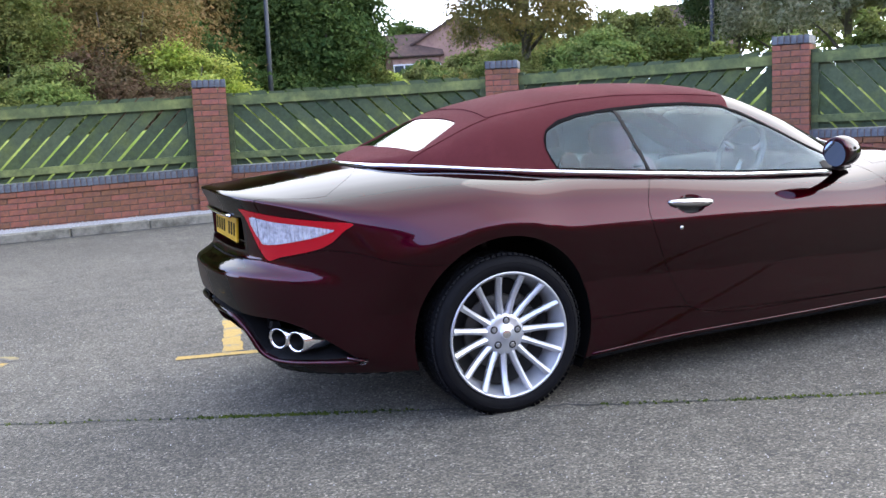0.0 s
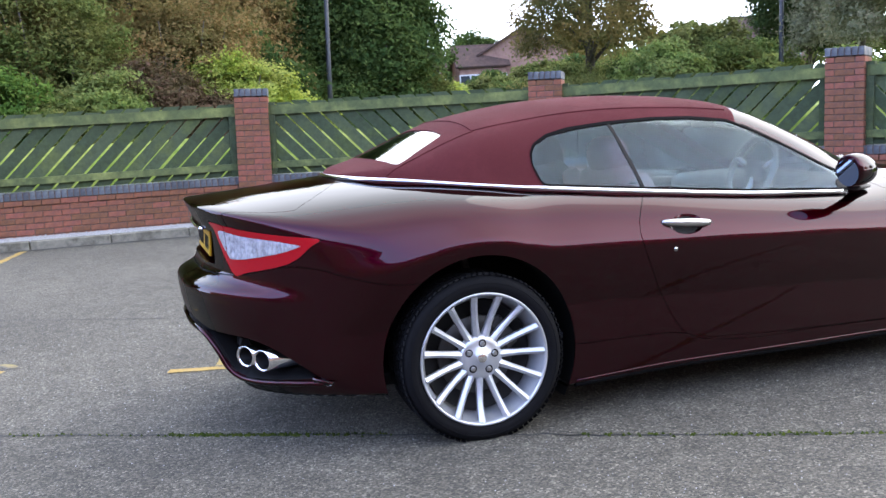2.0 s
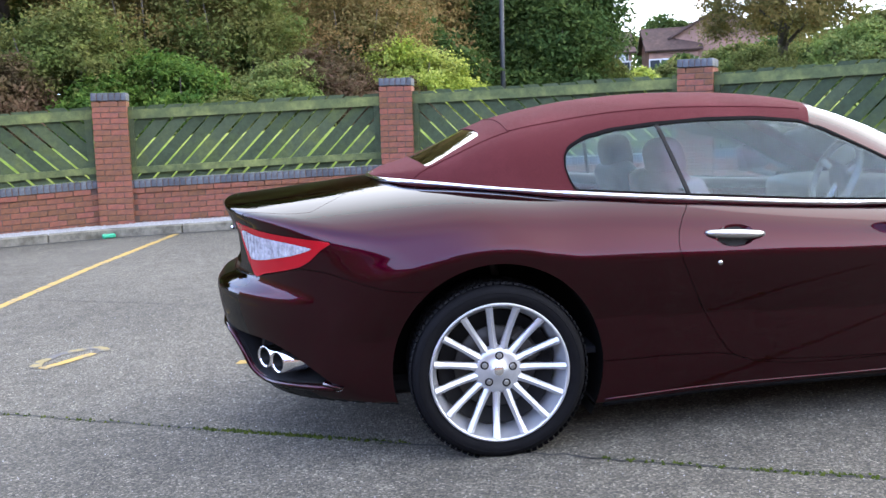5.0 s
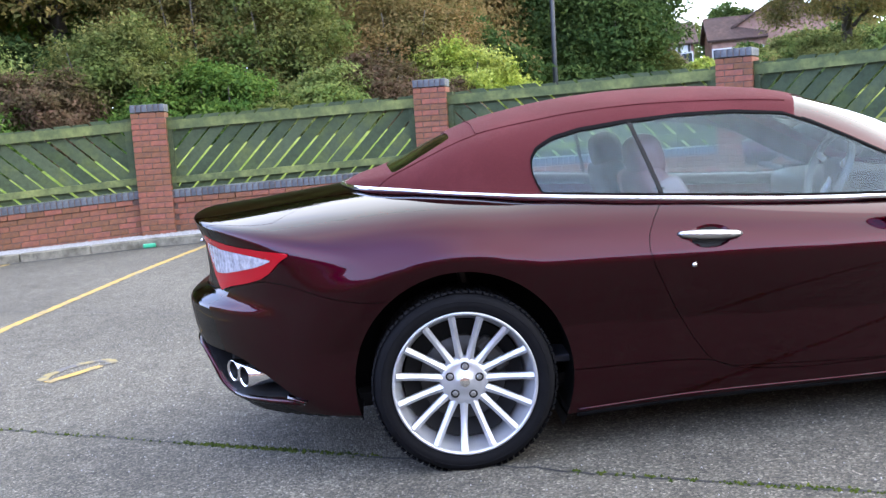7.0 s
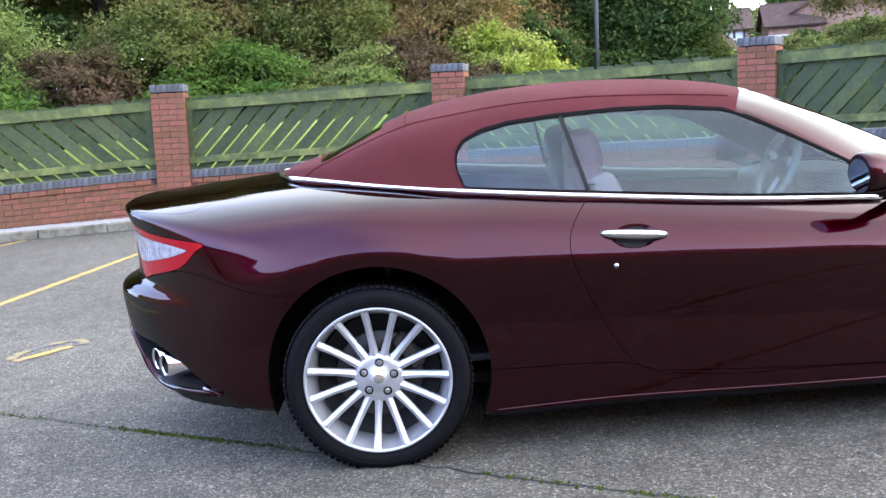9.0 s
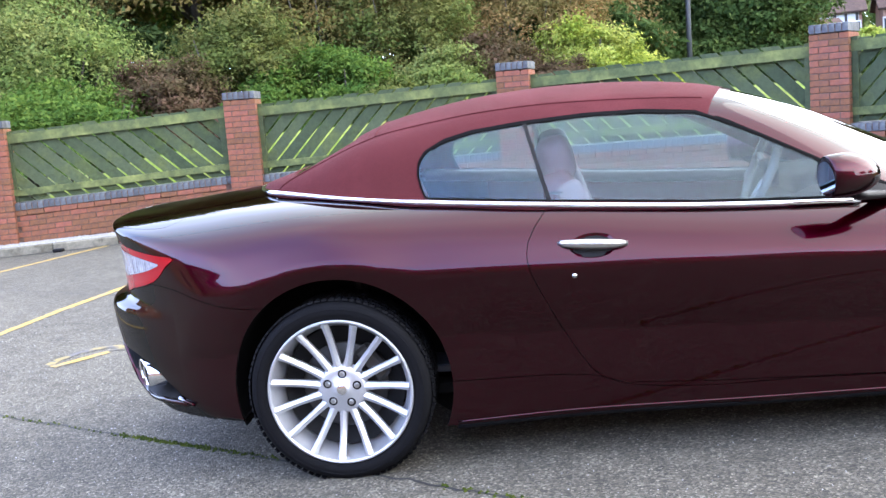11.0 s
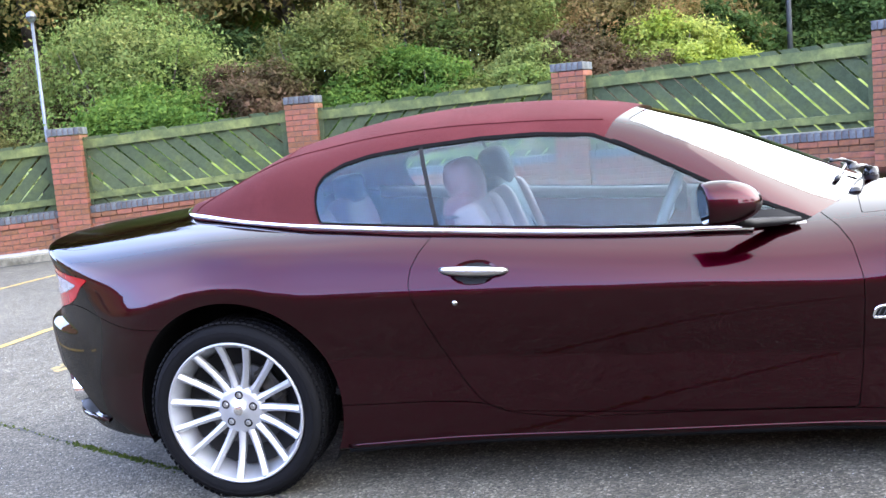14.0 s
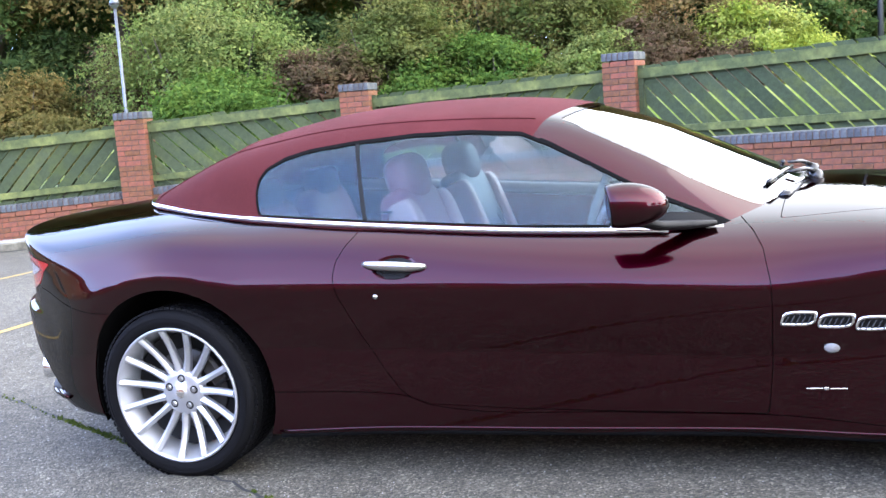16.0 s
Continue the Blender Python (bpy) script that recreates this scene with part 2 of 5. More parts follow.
    bmesh.ops.recalc_face_normals(bm, faces=bm.faces)
    return bm


def spline(pts):
    """A smooth function through (x, value) pairs, level beyond the ends."""
    xs, ys = np.array([p[0] for p in pts], float), np.array([p[1] for p in pts], float)
    h = np.diff(xs)
    d = np.diff(ys) / h
    m = np.zeros_like(ys)
    m[0], m[-1] = d[0], d[-1]
    for i in range(1, len(xs) - 1):
        m[i] = 0 if d[i - 1] * d[i] <= 0 else (h[i] + h[i - 1]) / (h[i] / d[i - 1] + h[i - 1] / d[i])

    def f(x):
        x = np.clip(np.asarray(x, float), xs[0], xs[-1])
        i = np.clip(np.searchsorted(xs, x) - 1, 0, len(h) - 1)
        t = (x - xs[i]) / h[i]
        return (2 * t**3 - 3 * t**2 + 1) * ys[i] + (t**3 - 2 * t**2 + t) * h[i] * m[i] + (-2 * t**3 + 3 * t**2) * ys[i + 1] + (t**3 - t**2) * h[i] * m[i + 1]

    return f


def soft(pts, sigma=0.07):
    """A profile through control points with all its bends eased by a Gaussian."""
    f = spline(pts)
    lo, hi = pts[0][0], pts[-1][0]
    n = 3000
    pad = int(4 * sigma / (hi - lo) * n)
    xs = np.linspace(lo, hi, n)
    ys = f(xs)
    step = (hi - lo) / (n - 1)
    left = ys[0] - (ys[1] - ys[0]) * np.arange(pad, 0, -1)
    right = ys[-1] + (ys[-1] - ys[-2]) * np.arange(1, pad + 1)
    k = np.exp(-0.5 * (np.arange(-pad, pad + 1) * step / sigma) ** 2)
    smooth = np.convolve(np.concatenate([left, ys, right]), k / k.sum(), "same")[pad:-pad]
    return lambda x: np.interp(x, xs, smooth)


def smax(a, b, k):
    h = np.clip(0.5 + 0.5 * (a - b) / k, 0, 1)
    return b + (a - b) * h + k * h * (1 - h)


# ---------------------------------------------------------------- ground
def ground_sheet():
    bm = bmesh.new()
    xs = [-400, -60, -25] + [-12 + 0.75 * i for i in range(33)] + [25, 60, 400]
    ys = [-400, -60, -20] + [-8 + 0.75 * i for i in range(23)] + [25, 60, 400]
    vs = [[bm.verts.new((x, y, 0)) for y in ys] for x in xs]
    for i in range(len(xs) - 1):
        for j in range(len(ys) - 1):
            bm.faces.new((vs[i][j], vs[i + 1][j], vs[i + 1][j + 1], vs[i][j + 1]))
    return tagged(part("ground", bm, ASPHALT), "worn grey asphalt car park with cracks and loose chippings", "ground", kind="structure")


ground_sheet()

# ---------------------------------------------------------------- fence line: piers, low wall, timber bays
PIERS = [(-10.15, 6.7), (-6.66, 8.1), (-3.38, 8.83), (0.37, 8.76), (4.03, 7.4), (6.77, 4.98), (8.5, 1.7)]
PIER_W = 0.44


def bay_axes(i):
    a, b = Vector((*PIERS[i], 0)), Vector((*PIERS[i + 1], 0))
    d = (b - a).normalized()
    return a, b, d, Vector((-d.y, d.x, 0)), (b - a).length


def facing(i):
    d = Vector((0, 0, 0))
    if i > 0:
        d += bay_axes(i - 1)[2]
    if i < len(PIERS) - 1:
        d += bay_axes(i)[2]
    return math.atan2(d.y, d.x)



# ---------------------------------------------------------------- car body as a smooth solid
HUB = (0.0, 0.344)
FRONT_HUB = (3.06, 0.34)
ZC = soft([(-1.15, 0.735), (-0.6, 0.74), (-0.34, 0.765), (-0.2, 0.805), (-0.02, 0.84), (0.11, 0.83), (0.3, 0.785), (0.55, 0.772), (0.9, 0.758), (1.3, 0.742), (1.8, 0.72), (2.3, 0.69), (2.6, 0.72), (3.06, 0.80), (3.4, 0.72), (3.85, 0.6)])
WC = soft([(-1.15, 0.80), (-0.7, 0.865), (-0.3, 0.937), (0.0, 0.95), (0.42, 0.938), (0.9, 0.923), (1.5, 0.905), (2.0, 0.885), (2.33, 0.875), (2.6, 0.89), (2.93, 0.91), (3.4, 0.86), (3.85, 0.72)])
ZT = soft([(-1.15, 1.035), (-0.9, 1.052), (-0.6, 1.078), (-0.35, 1.097), (-0.2, 1.102), (0.0, 1.092), (0.2, 1.088), (0.5, 1.095), (0.84, 1.092), (1.1, 1.07), (1.4, 1.036), (1.65, 1.008), (1.9, 0.985), (2.1, 0.972), (2.3, 0.965), (2.6, 0.955), (3.0, 0.89), (3.4, 0.80), (3.7, 0.69), (3.85, 0.6)])
PW = soft([(-1.0, 5.0), (-0.6, 4.8), (-0.3, 4.8), (0.1, 4.8), (0.4, 4.4), (0.84, 3.6), (1.4, 3.1), (2.1, 3.15), (2.5, 3.4), (3.85, 3.4)])
EDGE = soft([(-1.0, 0.16), (-0.6, 0.20), (-0.3, 0.25), (0.1, 0.28), (0.4, 0.30), (2.3, 0.30), (2.9, 0.15), (3.8, 0.1)])
XR = soft([(0.12, -0.76), (0.17, -0.86), (0.22, -0.945), (0.28, -1.005), (0.34, -1.04), (0.45, -1.045), (1.06, -1.045)], 0.02)
BULGE = soft([(0.30, 0.0), (0.42, 0.035), (0.52, 0.075), (0.62, 0.095), (0.685, 0.10), (0.705, 0.088), (0.735, 0.02), (0.77, 0.0), (0.93, 0.005), (1.0, 0.03), (1.06, 0.055)], 0.008)
XF = spline([(0.15, 3.66), (0.3, 3.80), (0.5, 3.84), (0.62, 3.80), (0.8, 3.62), (1.0, 3.3)])
ZBOT = soft([(-1.1, 0.245), (-0.85, 0.228), (-0.65, 0.236), (-0.42, 0.238), (-0.2, 0.20), (0.0, 0.155), (0.41, 0.162), (0.93, 0.178), (1.6, 0.172), (2.2, 0.168), (2.6, 0.155), (3.85, 0.2)])


def side_w(x, z):
    zc, wc = ZC(x), WC(x)
    d = np.clip(zc - z, 0, None)
    return wc - 0.035 * np.clip(d / 0.25, 0, 1) ** 1.5 - 0.03 * d


def body_f(x, w, z):
    zc, zt, p = ZC(x), ZT(x), PW(x)
    wl_ = side_w(x, z)
    s = smax(z - zc, 0 * z, 0.022) / np.maximum(zt - zc, 0.02)
    a = EDGE(x)
    g = (a * s + (1 - a) * s**p + (w / wl_) ** 2 - 1) * wl_ * 0.5
    w_ = np.abs(w)
    b = (XR(z) - BULGE(z + 0.13 * w_**3) * np.clip(1 - (w_ / 0.80) ** 2.6, 0, 1) + 0.82 * w_**3.4 - x) / np.sqrt(1 + (2.79 * w_**2.4) ** 2)
    f = (x - XF(z) + 0.62 * w_**3.0) / np.sqrt(1 + (1.86 * w_**2) ** 2)
    v = smax(g, b, 0.034 + 0.02 * np.clip((z - 0.72) / 0.1, 0, 1))
    v = smax(v, f, 0.05)
    return smax(v, ZBOT(x) - z, 0.012)


def grad(f, x, w, z, e=0.004):
    g = np.stack([f(x + e, w, z) - f(x - e, w, z), f(x, w + e, z) - f(x, w - e, z), f(x, w, z + e) - f(x, w, z - e)], 1)
    return g / np.linalg.norm(g, axis=1, keepdims=True)


def cast(f, o, d, far=1.8, steps=90, fine=30):
    """The first crossing of f = 0 along rays that start inside."""
    n = len(o)
    lo, hi, found = np.zeros(n), np.full(n, far), np.zeros(n, bool)
    prev = np.zeros(n)
    for i in range(1, steps + 1):
        t = np.full(n, far * i / steps)
        p = o + d * t[:, None]
        out = f(p[:, 0], p[:, 1], p[:, 2]) > 0
        fresh = out & ~found
        lo[fresh], hi[fresh] = prev[fresh], t[fresh]
        found |= out
        prev = t
    for _ in range(fine):
        mid = (lo + hi) / 2
        p = o + d * mid[:, None]
        out = f(p[:, 0], p[:, 1], p[:, 2]) > 0
        hi = np.where(out, mid, hi)
        lo = np.where(out, lo, mid)
    return o + d * lo[:, None]


class Skin:
    """Points, outward normals and faces of one surface, that can be cut along level lines of a function."""

    def __init__(self, pts, nrm, faces):
        self.pts, self.nrm, self.faces = list(map(tuple, pts)), list(map(tuple, nrm)), [tuple(f) for f in faces]

    def cut(self, fn):
        """Two skins: where fn is below zero, and the rest."""
        p = np.array(self.pts)
        val = fn(p[:, 0], np.abs(p[:, 1]), p[:, 2])
        pts, nrm, seen = list(self.pts), list(self.nrm), {}
        inside, outside = [], []

        def mid(a, b):
            k = (a, b) if a < b else (b, a)
            if k not in seen:
                t = val[k[0]] / (val[k[0]] - val[k[1]])
                q = np.array(pts[k[0]]) * (1 - t) + np.array(pts[k[1]]) * t
                r = np.array(nrm[k[0]]) * (1 - t) + np.array(nrm[k[1]]) * t
                seen[k] = len(pts)
                pts.append(tuple(q))
                nrm.append(tuple(r / (np.linalg.norm(r) + 1e-9)))
            return seen[k]

        for f in self.faces:
            s = [val[i] < 0 for i in f]
            if all(s):
                inside.append(f)
            elif not any(s):
                outside.append(f)
            else:
                a, b = [], []
                for i, j in zip(f, f[1:] + f[:1]):
                    (a if val[i] < 0 else b).append(i)
                    if (val[i] < 0) != (val[j] < 0):
                        q = mid(i, j)
                        a.append(q)
                        b.append(q)
                if len(a) > 2:
                    inside.append(tuple(a))
                if len(b) > 2:
                    outside.append(tuple(b))
        return Skin(pts, nrm, inside), Skin(pts, nrm, outside)

    def split(self, fn, gap=0.0014):
        """As cut, with a narrow open joint between the two."""
        a, rest = self.cut(lambda x, w, z: fn(x, w, z) + gap)
        _, b = rest.cut(lambda x, w, z: fn(x, w, z) - gap)
        return a, b

    def shifted(self, d):
        return Skin(np.array(self.pts) + d * np.array(self.nrm), self.nrm, self.faces)

    def build(self, name, material, parent, side=1, label="", thick=0.0, pocket=False):
        used = sorted({i for f in self.faces for i in f})
        at = {k: i for i, k in enumerate(used)}
        flip = np.array((1, side, 1))
        v = np.array(self.pts)[used] * flip
        n = np.array(self.nrm)[used] * flip
        fs = [tuple(at[i] for i in (f if side > 0 else f[::-1])) for f in self.faces]
        if thick:
            k = len(v)
            border, extra_v, extra_n, extra_f = {}, [], [], []
            for f in fs:
                for i, j in zip(f, f[1:] + f[:1]):
                    border[(i, j)] = border.get((i, j), 0) + 1
            rim = [(i, j) for i, j in border if (j, i) not in border]
            v2 = v - thick * n
            inner = [tuple(i + k for i in f[::-1]) for f in fs]
            fs = [tuple(i + k for i in f) for f in fs] if pocket else fs + inner
            v, n = np.vstack([v, v2]), np.vstack([n, -n])
            for i, j in rim:
                e = np.cross(v[j] - v[i], n[i])
                e = e / (np.linalg.norm(e) + 1e-9)
                extra_v += [v[j], v[i], v[i + k], v[j + k]]
                extra_n += [e] * 4
                extra_f.append(tuple(2 * k + len(extra_v) - 4 + q for q in range(4)))
            if extra_v:
                v, n, fs = np.vstack([v, extra_v]), np.vstack([n, extra_n]), fs + extra_f
        return mesh_ob(name, v, fs, material, parent, label, normals=n)


def grid_faces(rows, cols, flip=False):
    out = []
    for i in range(rows - 1):
        for j in range(cols - 1):
            q = (i * cols + j, i * cols + j + 1, (i + 1) * cols + j + 1, (i + 1) * cols + j)
            out.append(q[::-1] if flip else q)
    return out


def body_skin():
    """Rays from a spine inside the body; they fan out at both ends."""
    spine = []
    for i in range(110):
        spine.append((-0.62, -radians(90) * (1 - i / 110)))
    n = 176
    for i in range(n + 1):
        spine.append((-0.62 + 4.02 * i / n, 0.0))
    for i in range(1, 31):
        spine.append((3.40, radians(90) * i / 30))
    phis = np.radians(np.concatenate([np.linspace(-80, -8, 64), np.linspace(-6, 12, 14), np.linspace(12.6, 46, 56), np.linspace(47, 89.9, 30)]))
    o, d = [], []
    for x, a in spine:
        for p in phis:
            o.append((x, 0.0, 0.66))
            c = math.cos(p)
            d.append((math.sin(a) * c if abs(a) > 0 else 0.0, math.cos(a) * c, math.sin(p)))
    o, d = np.array(o), np.array(d)
    pts = cast(body_f, o, d)
    nrm = grad(body_f, pts[:, 0], pts[:, 1], pts[:, 2])
    return Skin(pts * (1, -1, 1), nrm * (1, -1, 1), grid_faces(len(spine), len(phis), True))


# cabin
ZBELT = spline([(-0.45, 1.105), (-0.28, 1.095), (0.07, 1.056), (0.37, 1.022), (0.84, 0.975), (1.4, 0.921), (1.88, 0.888), (2.21, 0.868), (2.7, 0.84)])
WBELT = spline([(-0.43, 0.0), (-0.415, 0.14), (-0.39, 0.26), (-0.35, 0.37), (-0.28, 0.48), (-0.1, 0.605), (0.1, 0.685), (0.37, 0.742), (0.84, 0.778), (1.4, 0.766), (1.9, 0.736), (2.22, 0.705), (2.5, 0.65), (2.7, 0.60)])
ZROOF = soft([(-0.47, 1.07), (-0.43, 1.10), (-0.37, 1.124), (-0.28, 1.146), (-0.19, 1.177), (-0.05, 1.24), (0.05, 1.285), (0.15, 1.322), (0.36, 1.366), (0.62, 1.398), (0.88, 1.408), (1.13, 1.40), (1.385, 1.376), (1.54, 1.35), (1.64, 1.322), (1.89, 1.233), (2.15, 1.112), (2.3, 1.037), (2.55, 0.915)], 0.045)
CROWN = soft([(-0.4, 0.03), (0.0, 0.07), (0.4, 0.10), (1.0, 0.10), (1.5, 0.10), (2.0, 0.14), (2.5, 0.17)])


def cabin_f(x, w, z):
    dz = np.clip(z - ZBELT(x), -0.2, None)
    side = (w - WBELT(x) + 0.50 * dz + 0.35 * np.clip(dz, 0, None) ** 2) * 0.86
    top = (z - ZROOF(x) + CROWN(x) * (np.abs(w) / 0.58) ** 2.6) * 0.88
    return smax(side, top, 0.06)


def cabin_skin():
    xs = np.concatenate([np.linspace(-0.42, -0.2, 24), np.linspace(-0.19, 2.56, 186)])
    phis = np.radians(np.linspace(-25, 89.9, 90))
    o = np.array([(x, 0.0, float(min(ZROOF(x) - 0.03, 0.98 + 0.0 * x))) for x in xs for p in phis])
    d = np.array([(0.0, math.cos(p), math.sin(p)) for x in xs for p in phis])
    pts = cast(cabin_f, o, d, far=1.0)
    nrm = grad(cabin_f, pts[:, 0], pts[:, 1], pts[:, 2])
    return Skin(pts * (1, -1, 1), nrm * (1, -1, 1), grid_faces(len(xs), len(phis), True))



def loop(pts, n=6):
    """A rounded closed line through corner points."""
    p = np.array(pts, float)
    out = []
    k = len(p)
    for i in range(k):
        a, b, c, d = p[i - 1], p[i], p[(i + 1) % k], p[(i + 2) % k]
        for j in range(n):
            t = j / n
            out.append(0.5 * (2 * b + (c - a) * t + (2 * a - 5 * b + 4 * c - d) * t**2 + (3 * b - a - 3 * c + d) * t**3))
    return np.array(out)


def inside(px, py, pts):
    """Signed distance to a closed line, below zero inside."""
    p = np.array(pts, float)
    q = np.roll(p, -1, 0)
    best, odd = np.full(px.shape, 9.0), np.zeros(px.shape, bool)
    for (ax, ay), (bx, by) in zip(p, q):
        dx, dy = bx - ax, by - ay
        t = np.clip(((px - ax) * dx + (py - ay) * dy) / (dx * dx + dy * dy + 1e-12), 0, 1)
        best = np.minimum(best, np.hypot(px - ax - t * dx, py - ay - t * dy))
        cross = (ay > py) != (by > py)
        odd ^= cross & (px < ax + (py - ay) * dx / (dy if abs(dy) > 1e-9 else 1e-9))
    return np.where(odd, -best, best)


def m_(*a):
    r = a[0]
    for b in a[1:]:
        r = np.maximum(r, b)
    return r


LEATHER = mat("burgundy_leather", (0.15, 0.045, 0.052), 0.5, var=0.12, scale=40, bump=0.15, bump_scale=160)
BEIGE = mat("dusty_pink_leather", (0.30, 0.19, 0.18), 0.5, var=0.12, scale=40, bump=0.15, bump_scale=160)
DARK_LEATHER = mat("charcoal_leather", (0.016, 0.016, 0.019), 0.5, var=0.12, scale=40, bump=0.15, bump_scale=160)
PALE_TRIM = mat("pale_grey_trim", (0.216, 0.21, 0.204), 0.6, var=0.1, scale=30)
RED_LENS = mat("red_lamp_lens", (0.33, 0.002, 0.009), 0.2, coat=0.5, var=0.05, scale=60, spec=0.2)
MIRROR = mat("dark_mirror_glass", (0.22, 0.25, 0.29), 0.02, 1.0)
SCREEN_GLASS = glass("windscreen_glass", (0.70, 0.78, 0.76), clear=2.2)
REAR_GLASS = glass("rear_window_glass", (0.22, 0.24, 0.25), clear=2.3)


def lens_material():
    m = mat("clear_ribbed_lamp_lens", (0.46, 0.46, 0.50), 0.15, var=0.35, scale=34, coat=1.0, second=(0.20, 0.20, 0.23), second_scale=40, second_at=(0.45, 0.7))
    n, l = m.node_tree.nodes, m.node_tree.links
    co = n.new("ShaderNodeTexCoord").outputs["Object"]
    w = n.new("ShaderNodeTexWave")
    w.inputs["Scale"].default_value = 22
    w.inputs["Distortion"].default_value = 1.0
    l.new(co, w.inputs["Vector"])
    u = n.new("ShaderNodeBump")
    u.inputs["Strength"].default_value = 0.6
    u.inputs["Distance"].default_value = 0.01
    l.new(w.outputs["Fac"], u.inputs["Height"])
    l.new(u.outputs["Normal"], n["Principled BSDF"].inputs["Normal"])
    n["Principled BSDF"].inputs["Metallic"].default_value = 0.15
    return m


GLOSS_BLACK = mat("glossy_black_plastic", (0.008, 0.008, 0.009), 0.18, var=0.15, scale=40, spec=0.6)
LENS = lens_material()
PLATE = mat("yellow_number_plate", (0.45, 0.252, 0.006), 0.4, var=0.04, scale=20)

car = new("car")
tagged(car, "glossy dark cherry red convertible, burgundy fabric soft top raised", "car")

ARCH = 0.425


def arch_hole(cx):
    return lambda x, w, z: m_(np.hypot(x - cx, (z - 0.350) * 0.985) - ARCH, 0.5 - w)


LAMP_LINE = loop([(0.40, 0.965), (0.425, 0.93), (0.525, 0.752), (0.60, 0.757), (0.74, 0.795), (0.797, 0.865), (0.810, 0.893), (0.765, 0.906), (0.60, 0.935)], 3)
LENS_LINE = loop([(0.458, 0.926), (0.515, 0.822), (0.535, 0.812), (0.60, 0.815), (0.71, 0.838), (0.765, 0.862), (0.768, 0.872), (0.69, 0.893), (0.58, 0.910)], 3)
SLOT_LINE = loop([(-0.2, 0.558), (0.2, 0.553), (0.44, 0.510), (0.53, 0.500), (0.62, 0.487), (0.70, 0.440), (0.785, 0.338), (0.772, 0.322), (0.60, 0.307), (0.50, 0.312), (0.462, 0.36), (0.425, 0.470), (0.36, 0.506), (0.2, 0.522), (-0.2, 0.525)], 3)
DOOR_LINE = [(0.86, 1.06), (0.837, 0.96), (0.785, 0.90), (0.757, 0.85), (0.747, 0.797), (0.76, 0.735), (0.80, 0.64), (0.843, 0.544), (0.908, 0.423), (0.96, 0.345), (1.0, 0.315), (1.07, 0.292), (1.4, 0.272), (1.78, 0.258), (2.27, 0.244), (2.29, 0.40), (2.30, 0.62), (2.30, 0.70), (2.28, 0.81), (2.25, 0.86), (2.20, 0.905), (2.1, 1.06)]
LID_W = soft([(-1.15, 0.50), (-1.0, 0.51), (-0.93, 0.55), (-0.86, 0.60), (-0.72, 0.655), (-0.55, 0.66), (-0.4, 0.62)], 0.03)
NOTCH_Z = spline([(0.0, 0.495), (0.33, 0.492), (0.39, 0.465), (0.43, 0.37), (0.452, 0.28), (0.48, 0.15), (1.0, 0.1)])
SEAM_Z = spline([(0.0, 0.742), (0.5, 0.742), (0.56, 0.746), (0.75, 0.785), (0.80, 0.775), (0.87, 0.735), (0.937, 0.683)])
SILL_Z = spline([(0.3, 0.352), (0.42, 0.347), (0.9, 0.336), (0.97, 0.326), (1.07, 0.288), (1.78, 0.254), (2.27, 0.240), (2.7, 0.2)])

bs = body_skin()
_, bs = bs.cut(arch_hole(0.004))
_, bs = bs.cut(arch_hole(FRONT_HUB[0]))
_, bs = bs.cut(lambda x, w, z: m_(w - WBELT(x) + 0.03, 0.82 - z, cabin_f(x, w, z) + 0.006, x - 2.5))
_, bs = bs.cut(lambda x, w, z: m_(z - NOTCH_Z(w), x + 0.55))
shell = bs.shifted(-0.012)
lamp, bs = bs.split(lambda x, w, z: m_(inside(w, z, LAMP_LINE), x + 0.45))
slot, bs = bs.cut(lambda x, w, z: m_(inside(w, z, SLOT_LINE), x + 0.5))
_, shell = shell.cut(lambda x, w, z: m_(inside(w, z, SLOT_LINE), x + 0.5))
_, shell = shell.cut(lambda x, w, z: m_(w - 0.40, np.abs(z - 0.852) - 0.072, x + 0.7))
lid, bs = bs.split(lambda x, w, z: m_(w - LID_W(x), 0.745 - z, x + 0.40 + 0.30 * (w / 0.66) ** 2.2))
recess, lid = lid.cut(lambda x, w, z: m_(w - 0.40, np.abs(z - 0.852) - 0.072, x + 0.7))
bumper, bs = bs.split(lambda x, w, z: m_(z - SEAM_Z(w), x + 0.02))
nose, bs = bs.split(lambda x, w, z: m_(z - 0.66, 3.3 - x))
bonnet, bs = bs.split(lambda x, w, z: m_(w - 0.655 + 0.05 * np.clip(x - 2.3, 0, 9) ** 2, 0.6 - z, 2.34 + 0.10 * (0.66 - w) - x))
sill, bs = bs.split(lambda x, w, z: m_(z - SILL_Z(x), 0.3 - x, x - 2.75), 0.0015)
door, bs = bs.split(lambda x, w, z: inside(x, z, DOOR_LINE))
quarter, wing = bs.cut(lambda x, w, z: x - 1.5)
wing, scuttle = wing.cut(lambda x, w, z: m_(z - 0.95 + 0.0 * x, 0.0 * x - 1))
cup, door = door.cut(lambda x, w, z: np.hypot((x - 0.992) / 0.088, (z - 0.818) / 0.043) - 1 + 0 * w)
cp = np.array(cup.pts)
depth = np.clip(1 - ((cp[:, 0] - 0.992) / 0.088) ** 2 - ((cp[:, 2] - 0.818) / 0.043) ** 2, 0, 1)
cup = Skin(cp - 0.028 * np.sqrt(depth)[:, None] * np.array(cup.nrm), [tuple(q) for q in (np.array(cup.nrm) + np.stack([-(cp[:, 0] - 0.992) * 5, 0 * depth, -(cp[:, 2] - 0.818) * 11], 1))], cup.faces)
